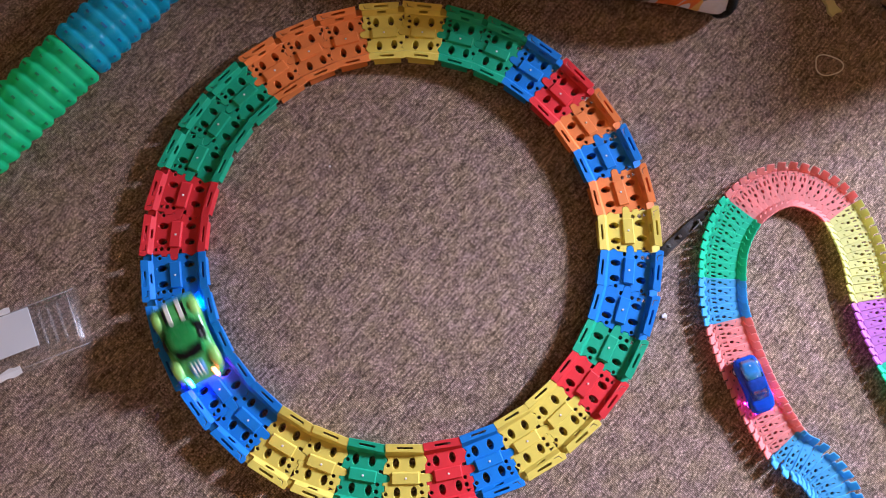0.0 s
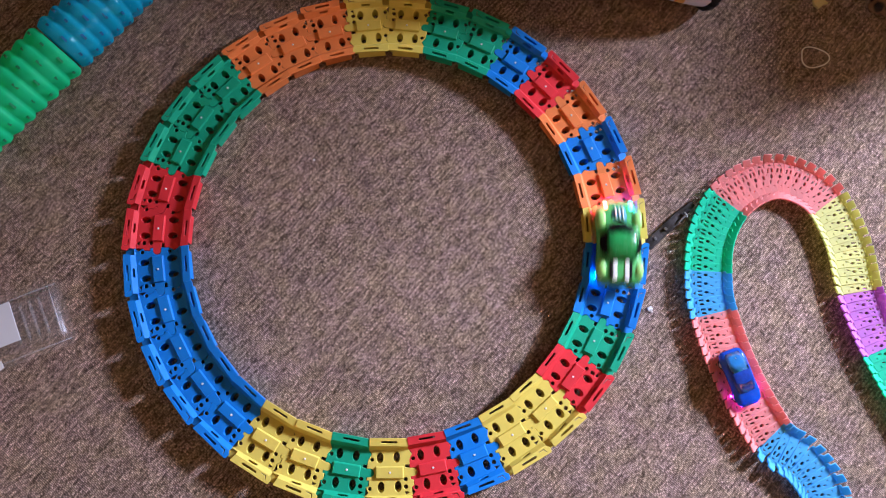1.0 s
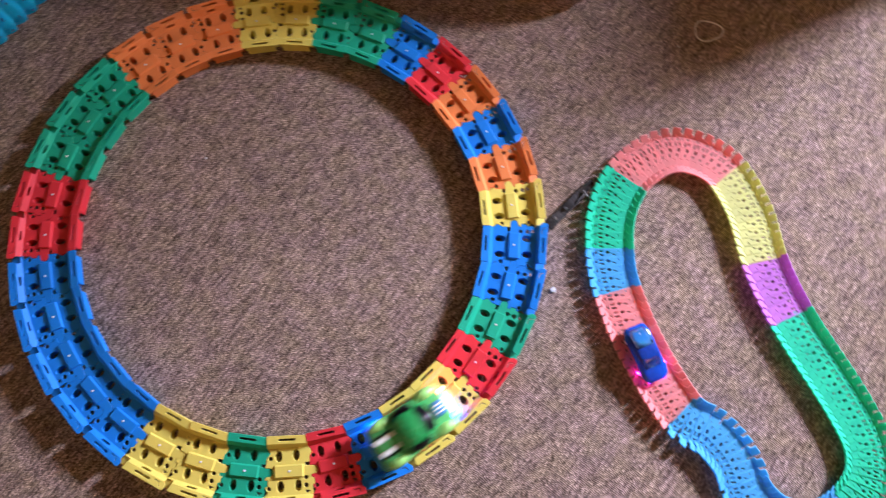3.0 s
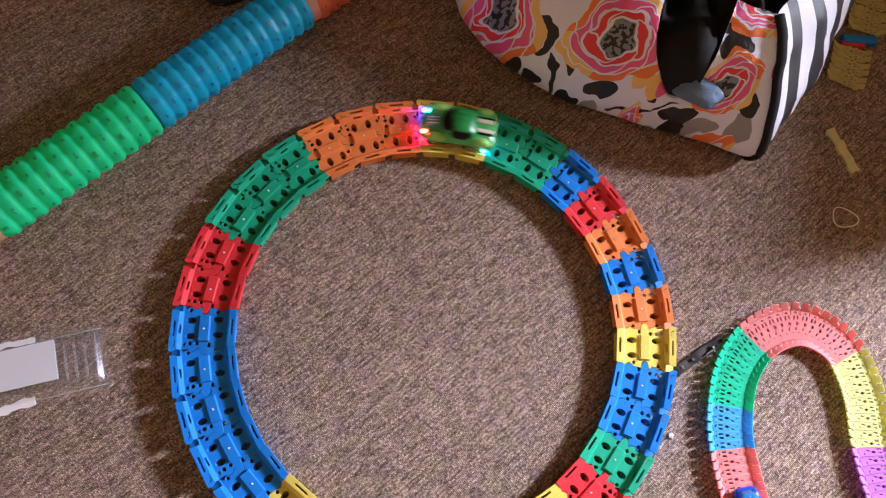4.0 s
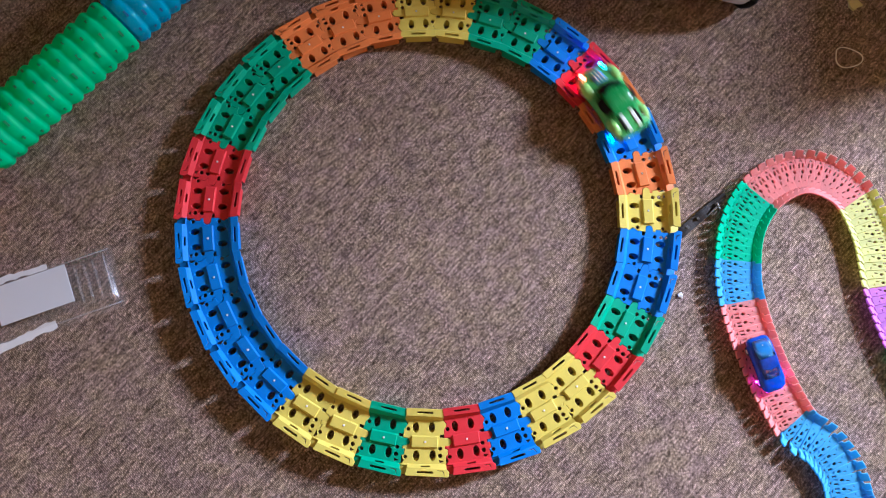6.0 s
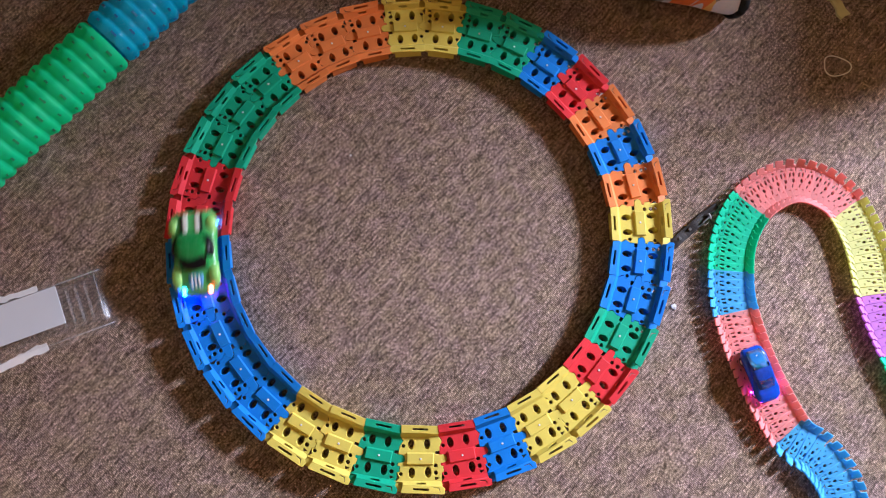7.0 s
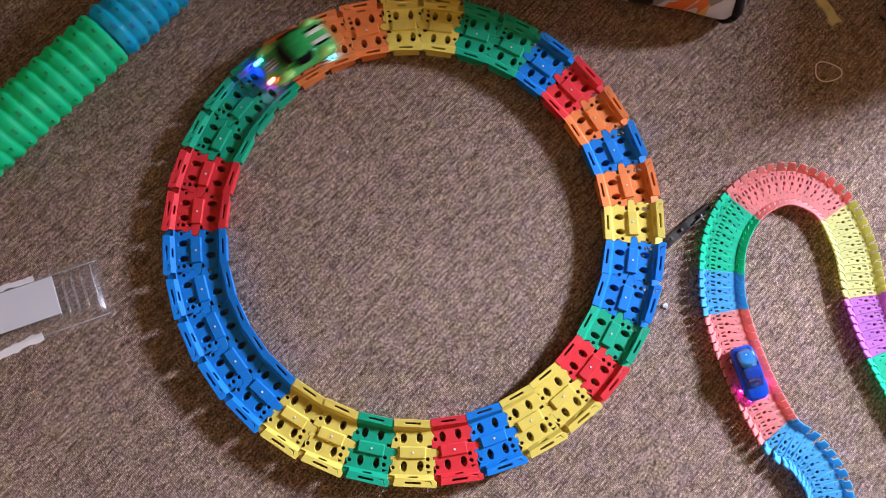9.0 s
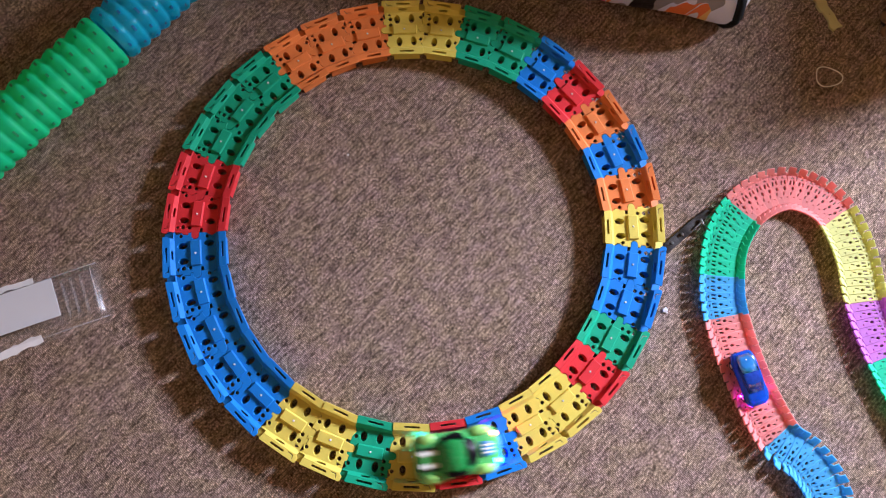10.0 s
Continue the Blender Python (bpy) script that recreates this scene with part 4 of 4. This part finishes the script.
def tote_bag():
    bag = tagged(empty("tote_bag"), "white rose-print tote bag with striped side and black straps", "bag")
    per = 10
    base = smooth_path([(x, y, 0) for x, y in BAG_BASE], per, True)
    for k in range(4 * per, 6 * per):                # the corner seam is a sharp fold
        i, u = divmod(k, per)
        p, q = Vector((*BAG_BASE[i], 0)), Vector((*BAG_BASE[i + 1], 0))
        base[k] = p.lerp(q, u / per)
    cx, cy = 0.33, 0.80
    # profile: share of the way to the middle, height
    prof = [(0.00, 0.004), (-0.03, 0.02), (-0.035, 0.055), (0.0, 0.10), (0.08, 0.15), (0.19, 0.19), (0.30, 0.215), (0.36, 0.222)]
    zs = [q[1] for q in prof]
    steps = np.linspace(0, len(prof) - 1, 25)
    prof = [(float(np.interp(u, range(len(zs)), [q[0] for q in prof])), float(np.interp(u, range(len(zs)), zs))) for u in steps]
    total = len(base)
    rows = []
    for f, z in prof:
        row = []
        for k, p in enumerate(base):
            g, h = f, z
            if k <= 5 * per and h > 0.10:            # the front sags open in a notch
                cap = 0.112 + (2.4 if p.x > 0.322 else 1.15) * max(0.0, abs(p.x - 0.322) - 0.012)
                if h > cap:
                    h = cap
                    g = float(np.interp(h, [q[1] for q in prof], [q[0] for q in prof]))
            q = Vector((p.x + (cx - p.x) * g, p.y + (cy - p.y) * g, h))
            w = noise.noise(Vector((q.x * 9, q.y * 9, z * 9)))
            q += Vector((cx - p.x, cy - p.y, 0)).normalized() * (0.020 * w + 0.007 * noise.noise(Vector((q.x * 30, q.y * 30, z * 22)))) * min(1, z / 0.04)
            q.z += 0.02 * noise.noise(Vector((q.x * 6 + 5, q.y * 6, 0))) * min(1, z / 0.1)
            row.append(q)
        rows.append(row)

    def panel(name, k0, k1, mat, label):
        cut = [[r[k % total] for k in range(k0, k1 + 1)] for r in rows]
        bm = loft(cut, False)
        lay = bm.loops.layers.uv.new("cloth")
        side = name == "side_panel"
        run, acc = [0.0], 0.0
        for k in range(k0, k1):
            acc += (rows[0][(k + 1) % total] - rows[0][k % total]).length
            run.append(acc)
        width = k1 - k0 + 1
        bm.verts.index_update()
        for f in bm.faces:
            for lp in f.loops:
                i = lp.vert.index
                if side:
                    r0 = i // width
                    lp[lay].uv = (run[i % width] + 0.02, prof[r0][1])
                else:
                    r0 = i // width
                    lp[lay].uv = (lp.vert.co.x, (lp.vert.co.y - 0.45) * 1.0 + 0.35 * lp.vert.co.z)
        part(name, bm, mat, bag, label, smooth=True)
    panel("front_panel", 0, 5 * per, ROSE_CLOTH, "white cloth printed with pink and orange roses")
    panel("side_panel", 5 * per, 9 * per + 2, STRIPE_CLOTH, "black and white striped cloth side")
    panel("back_panel", 9 * per + 2, total, ROSE_CLOTH, "white printed cloth back")
    # dark lining inside the mouth
    top = rows[-1]
    inner = [top]
    for f, z in ((0.05, 0.165), (0.10, 0.195), (0.2, 0.19), (0.35, 0.16), (0.7, 0.13), (0.97, 0.12)):
        inner.append([Vector((p.x + (cx - p.x) * f, p.y + (cy - p.y) * f, z)) for p in top])
    for row in inner[1:]:
        for k, p in enumerate(row):
            p.z += 0.018 * math.sin(k * 0.55) + 0.02 * noise.noise(Vector((p.x * 40, p.y * 25, 3)))
    part("lining", loft(inner, True, (False, True)), BLACKCLOTH, bag, "black cloth lining", smooth=True)
    # binding along the corner seam
    seam = [r[5 * per] + Vector((0.002, -0.001, 0.001)) for r in rows]
    part("binding", strip_along(seam, 0.0095, 0.6), BLACKCLOTH, bag, "black edge binding", smooth=True)
    # two broad straps lying in the mouth
    for pts in (((0.20, 0.80, 0.245), (0.22, 0.70, 0.232), (0.26, 0.63, 0.205), (0.31, 0.62, 0.20), (0.36, 0.70, 0.232), (0.40, 0.80, 0.245)),
                ((0.10, 0.86, 0.23), (0.06, 0.74, 0.238), (0.07, 0.66, 0.232), (0.11, 0.63, 0.225), (0.15, 0.68, 0.238), (0.17, 0.80, 0.24))):
        part("strap", strip_along(smooth_path(pts, 8), 0.020, 0.18), BLACKCLOTH, bag, "black woven strap", smooth=True)
    return bag


tote_bag()


def lumpy(name, centre, size, mat, label, category, seed, squash=1.0, amp=0.35, freq=9.0, turn=0.0):
    bm = bmesh.new()
    bmesh.ops.create_icosphere(bm, subdivisions=4, radius=1.0)
    for v in bm.verts:
        d = 1 + amp * noise.noise(v.co * freq * 0.25 + Vector((seed, seed, seed))) + 0.3 * amp * noise.noise(v.co * freq + Vector((seed, 0, 0)))
        v.co = Vector((v.co.x * size[0], v.co.y * size[1], v.co.z * size[2])) * d
    low = min(v.co.z for v in bm.verts)
    for v in bm.verts:
        v.co.z = max(v.co.z, low * 0.5)
    low = min(v.co.z for v in bm.verts)
    return tagged(part(name, bm, mat, smooth=True, m=pose(centre[0], centre[1], centre[2] - low, 0, 0, turn)), label, category)


lumpy("crumpled_cloth", (0.352, 0.469, 0.112), (0.046, 0.024, 0.026), BLUECLOTH, "crumpled slate blue cloth at the bag mouth", "cloth", 2.0, amp=0.22, freq=5.0, turn=-15)
lumpy("floral_pouch", (-0.525, 0.615, 0.0), (0.125, 0.115, 0.06), DARK_CLOTH, "black pouch with small red flower print", "bag", 5.0, amp=0.2)


# ---- blister pack with card and torn strips ----
def blister():
    ux = Vector((-0.183, -0.089, 0)).normalized()
    ang = math.degrees(math.atan2(ux.y, ux.x))
    pack = tagged(empty("blister_pack", pose(-0.487, -0.146, 0.0, 0, 0, ang)), "empty clear plastic blister tray lying on the carpet", "packaging")
    L, W, H = 0.30, 0.094, 0.014
    rings = []
    for inset, z in ((-0.006, 0.0022), (0.0, 0.0026), (0.004, 0.006), (0.009, H - 0.002), (0.012, H)):
        x0, x1, y0, y1 = inset, L - inset, -W / 2 + inset, W / 2 - inset
        r = 0.010
        ring = []
        for cx, cy, a0 in ((x1 - r, y1 - r, 0), (x0 + r, y1 - r, 90), (x0 + r, y0 + r, 180), (x1 - r, y0 + r, 270)):
            for k in range(5):
                a = E(a0 + 22.5 * k)
                ring.append((cx + r * math.cos(a), cy + r * math.sin(a), z))
        rings.append(ring)
    bm = loft(rings, True, (False, True))
    part("tray", bm, CLEAR, pack, "clear vacuum-formed tray", smooth=True)
    for k in range(4):
        bm = strip_along([Vector((0.024 + 0.0145 * k, y, H + 0.001)) for y in (-0.030, -0.022, 0.0, 0.022, 0.030)], 0.0026, 0.8)
        part("rib", bm, CLEAR, pack, smooth=True)
    bm = strip_along([Vector((0.008, y, H - 0.004)) for y in (-0.038, 0.0, 0.038)], 0.0009)
    part("rim", bm, CLEAR_EDGE, pack, smooth=True)
    for y in (-0.0445, 0.0445):
        bm = strip_along([Vector((x, y, 0.003)) for x in (0.0, 0.1, 0.2, 0.295)], 0.0012)
        part("rim", bm, CLEAR_EDGE, pack, smooth=True)
    card = tagged(part("label_card", solid_box(0.115, 0.062, 0.0012, 0.0004), CARD, m=pose(-0.601, -0.192, H + 0.0026, 0, 0, ang)), "blank white card on the plastic tray", "card")
    rng = random.Random(3)
    for c, ln, w, da in (((-0.648, -0.168), 0.115, 0.0095, -2), ((-0.612, -0.262), 0.115, 0.0130, 6)):
        n = 16
        up = [(-ln / 2 + ln * k / n, w / 2 + rng.uniform(-0.0018, 0.0018)) for k in range(n + 1)]
        dn = [(-ln / 2 + ln * k / n, -w / 2 + rng.uniform(-0.0018, 0.0018)) for k in range(n, -1, -1)]
        me = sheet(up + dn, [], 0.001, PAPER, 0.0002)
        ob = link("paper_strip", me, m=pose(c[0], c[1], 0.005, 0, 0, ang + da))
        tagged(ob, "torn strip of white paper beside the tray", "paper", group="torn strips")
    bm = shell([(-0.016, 0.006, 0.0, 0.008), (-0.012, 0.009, 0.0, 0.012), (0.012, 0.009, 0.0, 0.012), (0.016, 0.006, 0.0, 0.008)], 12, 0.6)
    tagged(part("black_clip", bm, BLACK, smooth=True, m=pose(-0.735, -0.105, 0.0, 0, 0, 60)), "small black plastic clip on the carpet", "clip")


blister()


# ---- small things ----
def small_things():
    # rubber band
    pts = [Vector((0.690 + r * math.cos(a) * 0.0235, 0.358 + r * math.sin(a) * 0.0185, 0.005 + 0.003 * math.sin(a * 2 + 1)))
           for a, r in ((2 * math.pi * k / 36, 1 + 0.10 * math.cos(3 * 2 * math.pi * k / 36 + 0.4)) for k in range(36))]
    rings = []
    for i, p in enumerate(pts):
        d = (pts[(i + 1) % 36] - pts[i - 1]).normalized()
        s = d.cross(Vector((0, 0, 1))).normalized()
        u = s.cross(d)
        rings.append([p + s * 0.0011 * math.cos(a) + u * 0.0014 * math.sin(a) for a in (math.pi / 3 * k for k in range(6))])
    tagged(part("rubber_band", loft(rings + rings[:1]), BAND, smooth=True), "thin cream rubber band lying on the carpet", "rubber band")
    for x, y, s in ((0.417, -0.086, 0.0045), (-0.13, 0.12, 0.0018), (0.64, 0.33, 0.0014)):
        bm = bmesh.new()
        bmesh.ops.create_icosphere(bm, subdivisions=2, radius=s)
        for v in bm.verts:
            v.co *= 1 + 0.6 * noise.noise(v.co * 400)
            v.co.z *= 0.5
        tagged(part("lint_crumb", bm, LINT, m=pose(x, y, s * 0.35)), "tiny white crumb on the carpet", "crumb", group="crumbs")
    # dark mottled buckled strap between the two tracks
    strap = tagged(empty("buckle_strap", pose(0.447, 0.052, 0.0, 0, 0, 45.5)), "dark mottled strap with a dull metal clip", "strap")
    dark = material("mottled_dark_leather", (0.020, 0.015, 0.013), 0.6, spec=0.15, spread=0.9, scale=110, bump=0.4, bump_scale=250)
    steel = material("dull_steel", (0.09, 0.085, 0.08), 0.5, 0.7, spread=0.3)
    rows = []
    for k in range(15):
        x = -0.052 + 0.104 * k / 14
        w = 0.0085 if k < 11 else 0.0085 - (k - 10) * 0.0009
        rows.append((x, w, 0.0005, 0.0062 + 0.0012 * math.sin(k * 1.1)))
    part("band", shell(rows, 10, 0.5), dark, strap)
    part("clip", solid_box(0.004, 0.024, 0.003, 0.001, (0.028, -0.002, 0.0085)), steel, strap, "dull metal clip", m=pose(0, 0, 0, 0, 0, -20))
    part("tongue", solid_box(0.016, 0.003, 0.0025, 0.0008, (0.018, -0.006, 0.0095)), steel, strap, "dull metal tongue")
    for x in (-0.036, -0.012):
        bm = bmesh.new()
        bmesh.ops.create_cone(bm, cap_ends=True, segments=12, radius1=0.003, radius2=0.0022, depth=0.0016)
        part("glint_or_rivet", bm, steel, strap, "dull metal rivet", m=pose(x, 0, 0.0078))

    # spare pale yellow track segments
    def spare(points, n0):
        track = tagged(empty("spare_track"), "pale yellow spare toy track segments on the carpet", "toy track", group="spare track pieces")
        plate, wl, wr = SPARE
        fine = smooth_path([(x, y, 0) for x, y in points], 20)
        for k in range(n0):
            i = round((k + 0.5) / n0 * (len(fine) - 1))
            a, b = fine[max(i - 2, 0)], fine[min(i + 2, len(fine) - 1)]
            seg = link("track_segment", plate, track, "", pose(fine[i].x, fine[i].y, 0.0, 0, 0, math.degrees(math.atan2(b.y - a.y, b.x - a.x))))
            link("side_wall", wl, seg)
            link("side_wall", wr, seg)
    SPARE = segment_meshes("straw")
    spare([(0.678, 0.634), (0.687, 0.674), (0.691, 0.714)], 6)
    spare([(0.718, 0.762), (0.722, 0.802), (0.731, 0.847)], 6)
    # narrow single link piece
    link_piece = tagged(empty("track_connector", pose(0.684, 0.492, 0.0, 0, 0, -55)), "pale yellow slim toy track connector on the carpet", "toy track")
    out = [(-0.046, -0.006), (-0.040, -0.012), (-0.032, -0.007), (-0.012, -0.006), (-0.010, -0.0095), (0.004, -0.0095), (0.006, -0.006), (0.026, -0.007), (0.036, -0.013), (0.046, -0.010),
           (0.044, 0.001), (0.046, 0.008), (0.034, 0.006), (0.020, 0.0085), (0.0, 0.007), (-0.006, 0.0105), (-0.016, 0.0105), (-0.020, 0.006), (-0.036, 0.007), (-0.046, 0.009)]
    link("bar", sheet(out, [slot(-0.020, 0, 0.006, 0.003), slot(0.016, 0, 0.006, 0.003)], 0.006, material("pale_straw_plastic", (0.66, 0.60, 0.28), 0.5, through_light=0.2), 0.0006, pose(0, 0, 0.004)), link_piece)
    # blue and red loose bits by the bag
    tagged(part("loose_block", solid_box(0.07, 0.018, 0.012, 0.002), PL["blue"], m=pose(0.708, 0.738, 0.006, 0, 0, 10)), "blue plastic loose strip beside the bag", "toy part", group="loose strips")
    tagged(part("loose_block", solid_box(0.05, 0.010, 0.010, 0.002), PL["red"], m=pose(0.696, 0.725, 0.005, 0, 0, 6)), "red plastic loose strip beside the bag", "toy part", group="loose strips")
    # leopard print scrap of cloth
    leo = bpy.data.materials.new("leopard_cloth")
    leo.use_nodes = True
    n, l = leo.node_tree.nodes, leo.node_tree.links
    tc, v, r = n.new("ShaderNodeTexCoord"), n.new("ShaderNodeTexVoronoi"), n.new("ShaderNodeValToRGB")
    v.inputs["Scale"].default_value = 60
    l.new(tc.outputs["Object"], v.inputs["Vector"])
    e = r.color_ramp.elements
    e[0].position, e[0].color = 0.42, (0.015, 0.012, 0.01, 1)
    e[1].position, e[1].color = 0.6, (0.22, 0.12, 0.06, 1)
    l.new(v.outputs["Distance"], r.inputs["Fac"])
    l.new(r.outputs["Color"], n["Principled BSDF"].inputs["Base Color"])
    n["Principled BSDF"].inputs["Roughness"].default_value = 0.8
    lumpy("leopard_scrap", (0.840, 0.478, 0.0), (0.050, 0.042, 0.010), leo, "crumpled leopard print cloth on the carpet", "cloth", 8.0, amp=0.5)
    # dark case edge near the lower bend of the pastel track
    case = tagged(empty("dark_case", pose(0.662, -0.498, 0.0, 0, 0, -17)), "flat dark brown case lying on the carpet", "case")
    darkwood = material("dark_brown_plastic", (0.03, 0.02, 0.016), 0.4, spread=0.3, scale=30)
    part("lid", solid_box(0.20, 0.11, 0.022, 0.004, (0, 0, 0.011)), darkwood, case)
    part("edge_trim", solid_box(0.198, 0.004, 0.004, 0.001, (0, 0.053, 0.0205)), material("tan_trim", (0.2, 0.13, 0.08), 0.5), case, "thin tan edge trim")


small_things()

# ---- what moves ----
# seconds, degrees anticlockwise round the ring
LAP = [
    (0.0, -150.4), (0.5, -73.5), (1.0, 1.5), (1.5, 78), (2.0, 155), (3.3, 350.4), (3.5, 380.2), (4.0, 453.6), (4.5, 532), (5.0, 606.5), (5.5, 683.5), (6.0, 758.3),
    (7.5, 988.5), (8.0, 1063.4), (8.5, 1137), (9.0, 1210.9), (9.5, 1287), (10.0, 1365.8),
]


def motions():
    ts, degs = [t for t, _ in LAP], [d for _, d in LAP]
    rows = []
    for k in range(51):
        t = k / 5
        d = E(float(np.interp(t, ts, degs)))
        rows.append((t, pose(R_MID * math.cos(d), R_MID * math.sin(d), FLOOR_Z + 0.0004, 0, 0, math.degrees(d) + 90)))
    walk(RACER, rows)


motions()
